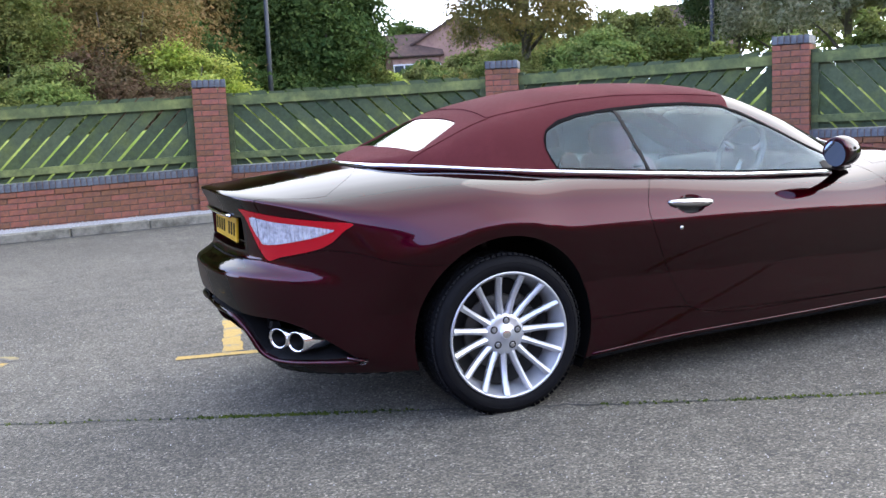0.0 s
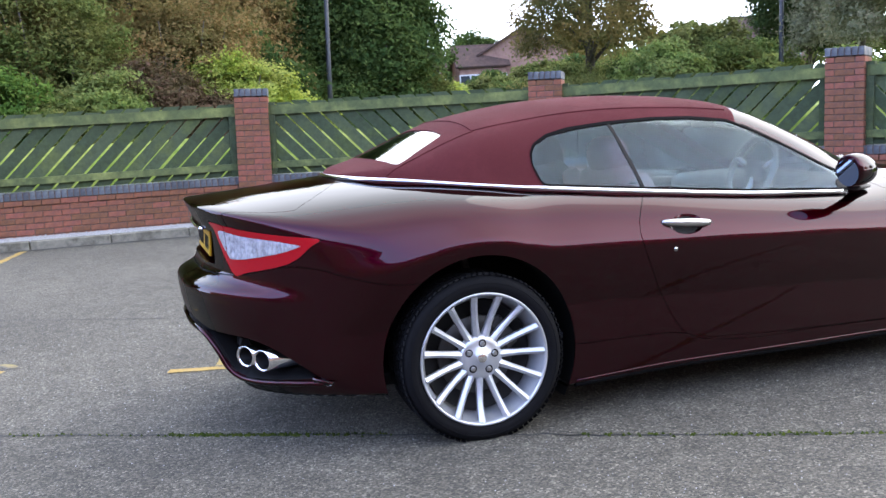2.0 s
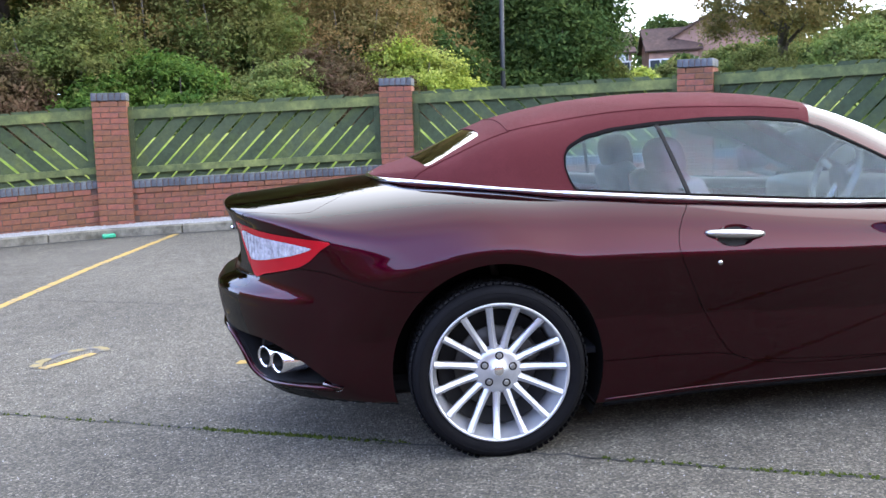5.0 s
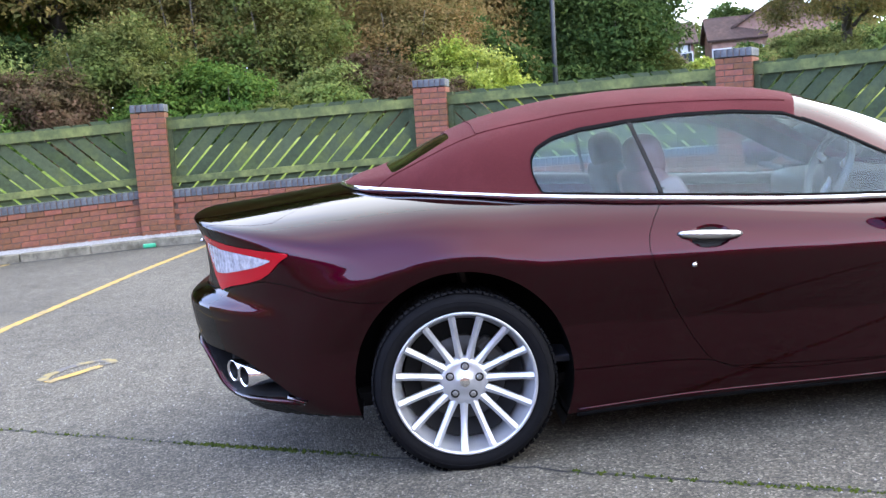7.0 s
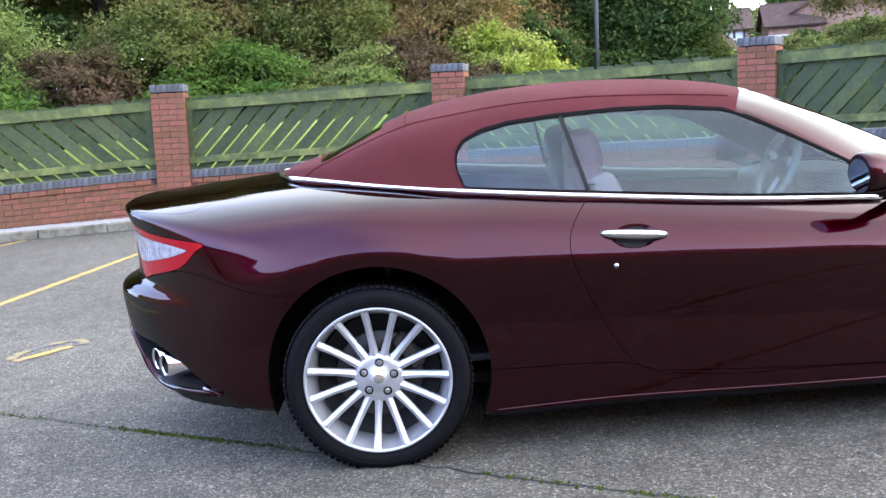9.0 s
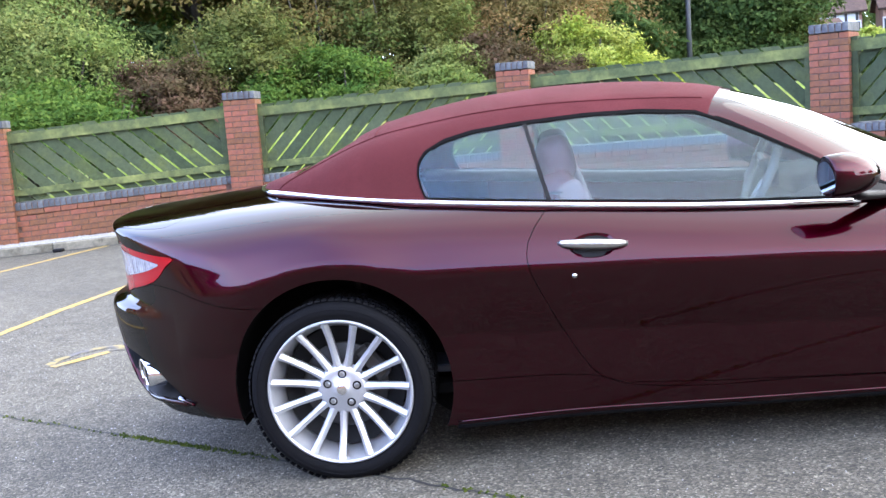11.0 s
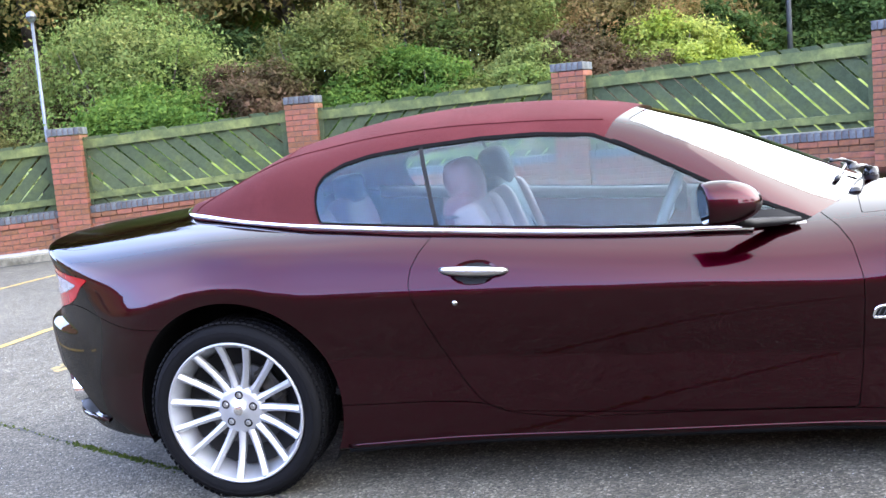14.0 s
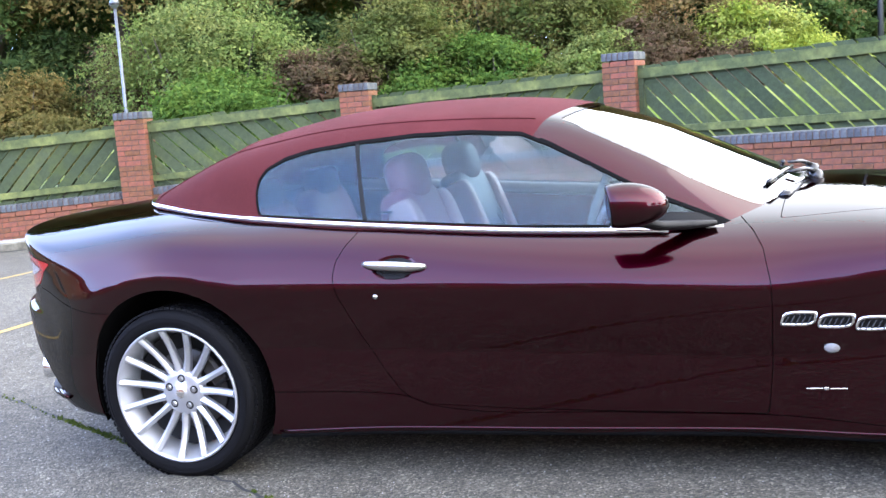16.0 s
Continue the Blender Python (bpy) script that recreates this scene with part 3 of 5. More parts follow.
lens, lamp = lamp.cut(lambda x, w, z: inside(w, z, LENS_LINE))

cs = cabin_skin()
WIN_LINE = [(0.376, 1.027), (0.357, 1.075), (0.348, 1.12), (0.352, 1.165), (0.378, 1.205), (0.456, 1.243), (0.567, 1.266), (0.755, 1.281), (1.008, 1.288), (1.227, 1.281), (1.43, 1.256), (1.54, 1.206), (1.662, 1.139), (1.881, 1.017), (2.17, 0.884), (2.12, 0.879), (1.88, 0.894), (1.4, 0.927), (0.84, 0.981)]
HEAD_X = lambda w: 1.475 + 0.13 * (1 - (w / 0.56) ** 2)
SCREEN_W = spline([(1.4, 0.42), (1.58, 0.455), (1.69, 0.505), (1.87, 0.538), (2.06, 0.556), (2.20, 0.550), (2.27, 0.535), (2.32, 0.505), (2.37, 0.465), (2.42, 0.42), (2.5, 0.34), (2.56, 0.28)])
BACK_LINE = loop([(-0.5, 0.04), (0.0, 0.055), (0.30, 0.055), (0.365, 0.035), (0.42, -0.10), (0.455, -0.175), (0.41, -0.205), (0.0, -0.225), (-0.5, -0.21)], 3)
_, cs = cs.cut(lambda x, w, z: z - ZBELT(x) + 0.03)
win, cs = cs.cut(lambda x, w, z: m_(inside(x, z, WIN_LINE), 0.3 - w))
pane, seal = win.cut(lambda x, w, z: inside(x, z, WIN_LINE) + 0.006 + 0.008 * np.clip((z - ZBELT(x) - 0.10) / 0.12, 0, 1) * np.clip((1.7 - x) / 0.4, 0, 1))
fabric, front = cs.cut(lambda x, w, z: x - HEAD_X(w))
screen, pillar = front.cut(lambda x, w, z: m_(HEAD_X(w) + 0.04 - x, w - SCREEN_W(x), x - 2.55))
trim, pillar = pillar.cut(lambda x, w, z: m_(inside(x, z, WIN_LINE) - 0.006, 1.5 - x, 0.3 - w))
back, fabric = fabric.cut(lambda x, w, z: inside(w, x, BACK_LINE))
slant = lambda x, z: (x - 0.772) - (1.278 - z) * 0.25
quarter_pane, rest = pane.cut(lambda x, w, z: slant(x, z) + 0.008)
post, rest = rest.cut(lambda x, w, z: slant(x, z) - 0.008)
sail, door_pane = rest.cut(lambda x, w, z: m_(1.93 - x, z - ZBELT(x) - 0.052 + 0.5 * (x - 2.0) ** 2))

for side in (1, -1):
    dr = door.build("door", PAINT, car, side, thick=0.004)
    quarter.build("rear_wing_panel", PAINT, car, side, thick=0.005)
    wing.build("front_wing", PAINT, car, side, thick=0.005)
    scuttle.build("scuttle", PAINT, car, side)
    sill.build("sill", PAINT, car, side, thick=0.006)
    bp = bumper.build("rear_bumper", PAINT, car, side, thick=0.005)
    bl = lid.build("boot_lid", PAINT, car, side, thick=0.05)
    recess.shifted(-0.05).build("plate_recess", PAINT, bl, side)
    bonnet.build("bonnet", PAINT, car, side, thick=0.004)
    nose.build("front_bumper", PAINT, car, side)
    shell.build("inner_body", BLACK, car, side, "black inner shell behind the panel joints")
    for half, clear in zip(lamp.split(lambda x, w, z: w - 0.505 + 0 * z, 0.0016), lens.split(lambda x, w, z: w - 0.505 + 0 * z, 0.0016)):
        tl = half.build("tail_lamp", RED_LENS, car, side, "red triangular tail lamp", thick=0.01)
        clear.shifted(0.002).build("lamp_lens", LENS, tl, side, "clear ribbed lens")
    slot.build("exhaust_recess", BLACK, bp, side, "black exhaust recess", thick=0.10, pocket=True)
    cup.build("handle_cup", PAINT, dr, side)
    fabric.build("soft_top", FABRIC, car, side, "burgundy fabric soft top", thick=0.012)
    dp = door_pane.build("door_window", SIDE_GLASS, car, side, "tinted door glass")
    qp = quarter_pane.build("quarter_window", SIDE_GLASS, car, side, "tinted rear quarter glass")
    for g in (dp, qp):
        g.visible_shadow = False
    seal.shifted(0.003).build("window_seal", SEAL, car, side, "black rubber window seal", thick=0.012)
    post.shifted(0.003).build("glass_divider", BLACK, car, side, "black divider between the panes", thick=0.01)
    sail.shifted(0.002).build("mirror_sail", BLACK, car, side, "black triangular mirror mount", thick=0.01)
    pillar.build("windscreen_frame", PAINT, car, side, thick=0.03)
    trim.shifted(0.002).build("pillar_trim", SEAL, car, side, "matt black strip along the windscreen pillar", thick=0.012)
    sc = screen.shifted(-0.004).build("windscreen", SCREEN_GLASS, car, side, "windscreen reflecting the white sky")
    rw = back.shifted(-0.004).build("rear_window", REAR_GLASS, car, side, "soft top rear window reflecting the sky")
    sc.visible_shadow = rw.visible_shadow = False

def body_y(x, z):
    p = cast(body_f, np.array([(x, 0.0, z)]), np.array([(0.0, 1.0, 0.0)]), far=1.2, steps=10, fine=16)
    return float(p[0, 1])


# chrome belt moulding, one bright strip that runs round the back of the soft top
bm = bmesh.new()
xs = list(np.linspace(1.97, 0.3, 40)) + list(np.linspace(0.26, -0.38, 30)) + list(-0.43 + 0.045 * np.linspace(1, 0, 10)[1:] ** 2)


def body_top(x, w):
    p = cast(body_f, np.array([(x, w, 0.80)]), np.array([(0.0, 0.0, 1.0)]), far=0.6, steps=12, fine=16)
    return float(p[0, 2])


def belt_point(x):
    t = min(1.0, max(0.0, (x - 0.1) / 0.5))
    t = t * t * (3 - 2 * t)
    y0 = float(WBELT(x)) + 0.010
    y = y0 + max(0.0, body_y(x, float(ZBELT(x)) - 0.012) + 0.005 - y0) * t
    return (x, -y, max(float(ZBELT(x)) - 0.006, body_top(x, y) + 0.001 if y < 0.85 else 0.0))


right = [belt_point(x) for x in xs]
tube(bm, right + [(x, -y, z) for x, y, z in right[::-1][1:]], [0.0118 if x > 0.3 else 0.0095 for x, y, z in right + right[::-1][1:]], 8)
part("belt_moulding", bm, CHROME, car, "bright chrome belt moulding", smooth=True)
bm = bmesh.new()
low = [(x - 0.010, y - 0.009 if y < -0.02 else y, z - 0.021) for x, y, z in right if x < 0.16]
tube(bm, low + [(x, -y, z) for x, y, z in low[::-1][1:]], 0.0036, 6)
part("tonneau_trim", bm, CHROME, car, "thin chrome trim below the soft top", smooth=True)


def on_cabin(x, w):
    p = cast(cabin_f, np.array([(x, w, 0.98)]), np.array([(0.0, 0.0, 1.0)]), far=0.6, steps=10, fine=16)
    return (float(p[0, 0]), -w, float(p[0, 2]))


for side in (1, -1):
    for line in ([(x, 0.47 + 0.03 * math.sin((x - 0.2) * 2.3)) for x in np.linspace(0.16, 1.47, 34)], [(0.16 - 0.42 * t, 0.475 + 0.015 * t) for t in np.linspace(0, 1, 16)], [(0.16, 0.47 * (1 - t)) for t in np.linspace(0, 1, 12)]):
        bm = bmesh.new()
        tube(bm, [(a, side * b, c + 0.001) for a, b, c in (on_cabin(x, w) for x, w in line)], 0.0035, 6)
        part("soft_top_seam", bm, FABRIC, car, "stitched fabric seam", smooth=True)


def door_bits(side):
    # handle, lock
    xs = np.linspace(0.866, 1.114, 15)
    ts = np.linspace(-1, 1, 15)
    bm = bmesh.new()
    tube(bm, [(x, -side * (body_y(0.99, 0.82) + 0.016 - 0.022 * t**4 + 0.002), 0.826 - 0.08 * (x - 0.99)) for x, t in zip(xs, ts)], [0.007 + 0.008 * (1 - t**2) ** 0.6 for t in ts], 12, flat=1.25)
    part("door_handle", bm, SATIN, car, "satin chrome door handle", smooth=True)
    bm = lathe(bmesh.new(), [(0.0001, 0.0), (0.009, 0.001), (0.010, 0.006), (0.010, 0.02)], 20)
    k = part("door_lock", bm, SATIN, car, "round chrome key lock", smooth=True)
    k.location = (0.915, -side * (body_y(0.915, 0.717) + 0.004), 0.717)
    if side < 0:
        k.rotation_euler = (0, 0, math.pi)
    # wing vents: chrome rim round a dark mesh opening
    for i in range(3):
        cx, cz = 2.380 + 0.114 * i, 0.580 - 0.010 * i
        q = loop([(-0.053, -0.014), (-0.036, 0.018), (0.046, 0.0195), (0.053, 0.012), (0.036, -0.0185), (-0.046, -0.020)], 4)
        pts = [(cx + a, -side * (body_y(cx + a, cz + b) + 0.001), cz + b) for a, b in q]
        bm = bmesh.new()
        tube(bm, pts, 0.006, 8, closed=True)
        v = part("wing_vent", bm, CHROME, car, "chrome-rimmed oval wing vent", smooth=True)
        bm = bmesh.new()
        bm.faces.new([bm.verts.new((x, y - side * 0.001, z)) for x, y, z in pts])
        part("vent_mesh", bm, BLACK, v, "dark vent opening")
        for j in range(5):
            bm = bmesh.new()
            o = -0.035 + 0.0175 * j
            y = -side * (body_y(cx + o, cz) + 0.0025)
            tube(bm, [(cx + o - 0.01, y, cz - 0.018), (cx + o + 0.01, y, cz + 0.018)], 0.0022, 5)
            part("vent_bar", bm, DARK_METAL, v)
    bm = lathe(bmesh.new(), [(0.0001, -0.008), (0.015, -0.006), (0.022, 0.0), (0.023, 0.012)], 28)
    k = part("side_repeater", bm, PALE_TRIM, car, "small clear oval side repeater", smooth=True)
    k.scale = (1.15, 1, 0.85)
    k.location = (2.478, -side * body_y(2.478, 0.475), 0.475)
    if side < 0:
        k.rotation_euler = (0, 0, math.pi)
    for a, b, h in ((2.392, 2.445, 0.004), (2.447, 2.463, 0.009), (2.466, 2.52, 0.004)):
        bm = bmesh.new()
        c = (a + b) / 2
        box(bm, (c, -side * (body_y(c, 0.333) + 0.001), 0.333), (b - a, 0.004, h), bevel=0.001)
        part("script_badge", bm, CHROME, car, "thin chrome script badge")


def mirror(side):
    bm = bmesh.new()
    bmesh.ops.create_uvsphere(bm, u_segments=36, v_segments=24, radius=1.0)
    for v in bm.verts:
        x, y, z = v.co
        x = max(x, -0.35)                      # flat glass face towards the rear
        z = z * (1.0 if z > 0 else 0.85)
        v.co = (x * 0.148, y * 0.070, z * (0.082 - 0.008 * y * side) - 0.012 * x)
    bm.normal_update()
    m = part("door_mirror", bm, PAINT, car, "cherry red door mirror", smooth=True)
    m.location = (1.852, -side * 0.935, 0.991)
    m.rotation_euler = (0, radians(-4), side * radians(16))
    bm = bmesh.new()
    ring = [bm.verts.new((-0.0535, 0.056 * math.cos(q), 0.062 * math.sin(q))) for q in np.linspace(0, 2 * math.pi, 30)[:-1]]
    bm.faces.new(ring)
    part("mirror_glass", bm, MIRROR, m, "dark tinted mirror glass")
    bm = bmesh.new()
    tube(bm, [(1.88, -side * 0.90, 0.935), (1.95, -side * 0.815, 0.905), (2.04, -side * 0.735, 0.892), (2.13, -side * 0.705, 0.89)], [0.03, 0.032, 0.03, 0.016], 12, flat=0.55)
    part("mirror_stalk", bm, BLACK, car, "black mirror stalk", smooth=True)


for side in (1, -1):
    door_bits(side)
    mirror(side)

# exhaust tips, number plate, boot badge, wipers
for side in (1, -1):
    for x, y, z in ((-0.880, 0.648, 0.394), (-0.936, 0.556, 0.400)):
        for name, prof, material, label in (("exhaust_tip", [(0.038, 0.26), (0.042, 0.20), (0.045, 0.05), (0.0455, 0.002), (0.042, -0.001), (0.038, 0.006)], CHROME, "polished twin exhaust tip"), ("pipe_bore", [(0.038, 0.006), (0.036, 0.03), (0.035, 0.17), (0.0001, 0.17)], BLACK, "sooty black bore")):
            bm = lathe(bmesh.new(), prof, 32)
            for v in bm.verts:
                v.co.y += 0.5 * side * v.co.x * max(0.0, 1 - max(v.co.y, 0) / 0.12)      # mouths cut on the slant
            if name == "exhaust_tip":
                p = part(name, bm, material, car, label, smooth=True)
            else:
                part(name, bm, material, p, label, smooth=True)
        p.matrix_world = Matrix.Translation((x, -side * y, z)) @ Matrix.Rotation(radians(-90 + side * 9), 4, "Z")
bm = bmesh.new()
box(bm, (-0.72, 0, 0.40), (0.46, 0.94, 0.05), Matrix.Rotation(radians(12), 4, "Y"), 0.01)
for k in range(5):
    box(bm, (-0.76, -0.32 + 0.16 * k, 0.36), (0.32, 0.012, 0.07), Matrix.Rotation(radians(12), 4, "Y"), 0.003)
part("diffuser", bm, BLACK, car, "black finned diffuser under the bumper")


def tail_x(w, z):
    p = cast(body_f, np.array([(-0.6, w, z)]), np.array([(-1.0, 0.0, 0.0)]), far=0.8, steps=10, fine=16)
    return float(p[0, 0])


bm = bmesh.new()
lip = [(tail_x(w, z) - 0.004, w, z) for w, z in loop([(0.0, 0.506), (0.15, 0.506), (0.30, 0.500), (0.375, 0.478), (0.425, 0.41), (0.452, 0.335), (0.49, 0.298), (0.56, 0.290), (0.68, 0.297), (0.775, 0.322)], 4)[:37]]
tube(bm, [(x, -w, z) for x, w, z in lip[::-1]] + lip[1:], 0.012, 10)
part("bumper_lip", bm, PAINT, car, "painted lip round the exhaust recesses", smooth=True)
bm = bmesh.new()
pz, px = 0.853, tail_x(0.0, 0.853) + 0.036
box(bm, (0, 0, 0), (0.012, 0.52, 0.112), bevel=0.003)
plate = part("number_plate", bm, PLATE, car, "yellow rear number plate")
plate.matrix_world = pose(px, 0.0, pz, 0, 4, 0)
for i, wd in enumerate((0.05, 0.05, 0.045, 0.05, 0.0, 0.05, 0.05, 0.05)):
    if wd:
        bm = bmesh.new()
        box(bm, (-0.0075, 0.215 - 0.0615 * i, 0), (0.003, wd * 0.5, 0.058))
        part("plate_bar", bm, BLACK, plate, "plain dark bar")
bm = bmesh.new()
tube(bm, [(tail_x(abs(y), 0.925) - 0.006, y, 0.925) for y in np.linspace(-0.30, 0.30, 13)], 0.008, 8)
part("plate_moulding", bm, CHROME, car, "chrome moulding above the plate", smooth=True)
for i in range(6):
    bm = bmesh.new()
    y = 0.28 + 0.035 * i
    box(bm, (tail_x(y, 1.0) - 0.002, y, 1.0), (0.005, 0.026, 0.016), bevel=0.002)
    part("boot_script", bm, CHROME, car, "chrome script on the boot lid")


def on_screen(x, w):
    a, b, c = on_cabin(x, w)
    return Vector((a, -b, c))


for y0, y1 in ((0.03, -0.40), (0.50, 0.07)):
    bm = bmesh.new()
    pts = []
    for t in np.linspace(0, 1, 12):
        y = y0 + (y1 - y0) * float(t)
        p = on_screen(2.39 - 0.11 * (abs(y) / 0.55) ** 2 - 0.03 * float(t), abs(y))
        pts.append(Vector((p.x, y, p.z + 0.006)))
    tube(bm, pts, 0.009, 8)
    part("wiper", bm, GLOSS_BLACK, car, "black wiper blade resting on the screen", smooth=True)
for y0, y1 in ((-0.10, -0.22), (0.36, 0.26)):
    base = Vector((2.475, y0, body_top(2.475, abs(y0)) - 0.004))
    tip = on_screen(2.38, abs(y1))
    bm = bmesh.new()
    tube(bm, [base + Vector((0, 0, 0.03)), base.lerp(Vector((tip.x, y1, tip.z)), 0.45) + Vector((0, 0, 0.035)), Vector((tip.x, y1, tip.z + 0.016))], [0.017, 0.014, 0.009], 8, flat=0.6)
    part("wiper_arm", bm, GLOSS_BLACK, car, "black cranked wiper arm", smooth=True)
    bm = lathe(bmesh.new(), [(0.030, -0.02), (0.030, 0.018), (0.022, 0.034), (0.0001, 0.038)], 24, "z")
    p = part("wiper_pivot", bm, GLOSS_BLACK, car, "round black wiper pivot cap", smooth=True)
    p.location = base
for side in (1, -1):
    bm = bmesh.new()
    tube(bm, [Vector((2.425 - 0.11 * (abs(y) / 0.55) ** 2, side * float(y), body_top(2.425 - 0.11 * (abs(y) / 0.55) ** 2, abs(float(y))) + 0.002)) for y in np.linspace(0.02, 0.44, 12)], 0.022, 8, flat=0.5)
    part("scuttle_grille", bm, GLOSS_BLACK, car, "black air intake strip below the windscreen", smooth=True)

for side in (1, -1):
    bm = bmesh.new()
    xs = [float(x) for x in np.linspace(0.43, 2.68, 40)]
    tube(bm, [(x, -side * (float(side_w(np.array(x), np.array(0.18))) - 0.022), float(ZBOT(x)) + 0.004) for x in xs], 0.020, 8, flat=0.8)
    part("side_skirt", bm, SEAL, car, "black strip below the sill", smooth=True)
    bm = bmesh.new()
    tube(bm, [(x, -side * (float(side_w(np.array(x), np.array(0.2))) - 0.001), float(ZBOT(x)) + 0.022) for x in xs], 0.006, 6)
    part("sill_edge", bm, PAINT, car, "bright lower edge of the sill", smooth=True)

# ---------------------------------------------------------------- wheels


def wheel(x, side):
    """Tyre, fifteen-spoke rim, hub with five bolts, brake disc and caliper, built for the right-hand side."""
    hub = new("wheel")
    hub.parent = car
    tagged(hub, "silver fifteen-spoke alloy wheel with a low black tyre")
    ty = part("tyre", lathe(bmesh.new(), [(0.272, 0.03), (0.279, 0.012), (0.288, 0.004), (0.30, -0.002), (0.318, -0.003), (0.334, 0.003), (0.344, 0.012), (0.350, 0.026), (0.352, 0.05), (0.352, 0.125), (0.352, 0.21), (0.347, 0.235), (0.325, 0.262), (0.29, 0.262), (0.27, 0.24)], 96), RUBBER, hub, "black low-profile tyre", smooth=True)
    for r_, w_ in ((0.292, 0.003), (0.322, -0.0022)):
        bm = lathe(bmesh.new(), [(r_ - 0.002, w_ + 0.001), (r_ - 0.001, w_ - 0.0016), (r_ + 0.001, w_ - 0.0016), (r_ + 0.002, w_ + 0.001)], 96)
        part("sidewall_rib", bm, RUBBER, ty, smooth=True)
    # tread: shoulder blocks and grooves
    bm = bmesh.new()
    for i in range(84):
        q = 2 * math.pi * i / 84
        for yy, ww, sk in ((0.034, 0.034, 0.25), (0.085, 0.030, -0.3), (0.128, 0.034, 0.3), (0.172, 0.030, -0.3), (0.222, 0.034, 0.25)):
            rr = 0.3525 if 0.05 < yy < 0.21 else 0.3495
            m = Matrix.Rotation(-q, 4, "Y") @ Matrix.Translation((rr, yy, 0)) @ Matrix.Rotation(sk, 4, "X")
            if yy < 0.05:
                m = m @ Matrix.Rotation(radians(24), 4, "Z")
            c = [m @ Vector((a * 0.004, b * ww / 2, d * 0.0098)) for a, b, d in ((-1, -1, -1), (-1, 1, -1), (-1, 1, 1), (-1, -1, 1), (1, -1, -1), (1, 1, -1), (1, 1, 1), (1, -1, 1))]
            v = [bm.verts.new(p) for p in c]
            for f in ((4, 5, 6, 7), (0, 1, 5, 4), (1, 2, 6, 5), (2, 3, 7, 6), (3, 0, 4, 7)):
                bm.faces.new([v[k] for k in f])
    bmesh.ops.recalc_face_normals(bm, faces=bm.faces)
    tagged(part("tread", bm, RUBBER, ty, "grooved tread blocks"), kind="stuff")
    rim = part("rim", lathe(bmesh.new(), [(0.2775, 0.02), (0.2815, 0.008), (0.2805, 0.001), (0.276, -0.001), (0.270, 0.003), (0.267, 0.012), (0.262, 0.030), (0.250, 0.050), (0.243, 0.10), (0.240, 0.22)], 96), ALLOY, hub, "silver alloy rim", smooth=True)
    for k in range(15):
        q = radians(0.75 + 24 * k)
        bm = bmesh.new()
        rows = []
        for j in range(13):
            t = j / 12
            r_ = 0.060 + 0.2065 * t
            front = 0.052 - 0.050 * t**1.35 + 0.010 * math.sin(math.pi * t)
            half = 0.0172 - 0.0030 * t - 0.0030 * math.sin(math.pi * t)
            back_ = front + 0.030 - 0.008 * t
            sec = [(-half, back_), (-half * 1.02, front + 0.006), (-half * 0.55, front), (0, front - 0.0045), (half * 0.55, front), (half * 1.02, front + 0.006), (half, back_)]
            rows.append([bm.verts.new((r_ * math.cos(q) - a * math.sin(q), b, r_ * math.sin(q) + a * math.cos(q))) for a, b in sec])
        for a, b in zip(rows, rows[1:]):
            for i in range(6):
                bm.faces.new((a[i], a[i + 1], b[i + 1], b[i]))
        bm.faces.new(rows[-1])
        bmesh.ops.recalc_face_normals(bm, faces=bm.faces)
        part("spoke", bm, ALLOY, rim)
    centre = part("hub_cover", lathe(bmesh.new(), [(0.0001, 0.034), (0.022, 0.034), (0.026, 0.037), (0.030, 0.043), (0.066, 0.0455), (0.084, 0.048), (0.094, 0.056), (0.096, 0.085)], 60), ALLOY, rim, "silver hub centre", smooth=True)
    bm = lathe(bmesh.new(), [(0.0001, 0.0325), (0.018, 0.033), (0.021, 0.035)], 32)
    part("hub_cap", bm, CHROME, centre, "small round hub cap", smooth=True)
    for k in range(5):
        q = radians(84 + 72 * k)
        bm = lathe(bmesh.new(), [(0.0001, 0.037), (0.008, 0.037), (0.010, 0.040), (0.010, 0.052)], 6)
        b_ = part("wheel_bolt", bm, SATIN, centre, "bright wheel bolt in a dark socket")
        b_.location = (0.060 * math.cos(q), 0.0, 0.060 * math.sin(q))
        # Black ring whose colour stands for the shaded socket round the bolt.
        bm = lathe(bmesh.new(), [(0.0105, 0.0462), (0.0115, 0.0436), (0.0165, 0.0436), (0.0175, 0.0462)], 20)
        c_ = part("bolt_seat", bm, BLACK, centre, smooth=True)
        c_.location = b_.location
    disc = part("brake_disc", lathe(bmesh.new(), [(0.06, 0.12), (0.09, 0.115), (0.165, 0.118), (0.168, 0.122), (0.168, 0.142), (0.09, 0.142)], 64), DARK_METAL, hub, "grey brake disc", smooth=True)
    bm = bmesh.new()
    box(bm, (0.12, 0.118, 0.085), (0.07, 0.07, 0.15), Matrix.Rotation(radians(-35), 4, "Y"), 0.012)
    part("brake_caliper", bm, DARK_METAL, hub, "dark brake caliper")
    # Black cone closes the wheel and stands for the shade behind the spokes.
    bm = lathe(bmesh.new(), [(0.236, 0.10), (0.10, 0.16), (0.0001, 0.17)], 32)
    part("wheel_shade_cone", bm, BLACK, hub, "black cone for the shade inside the wheel", smooth=True)
    m = Matrix.Translation((x, -side * 0.930, HUB[1]))
    hub.matrix_world = m if side > 0 else m @ Matrix.Rotation(math.pi, 4, "Z")
    bm = bmesh.new()
    rows = []
    for k in range(49):
        q = radians(-31 + 229 * k / 48)
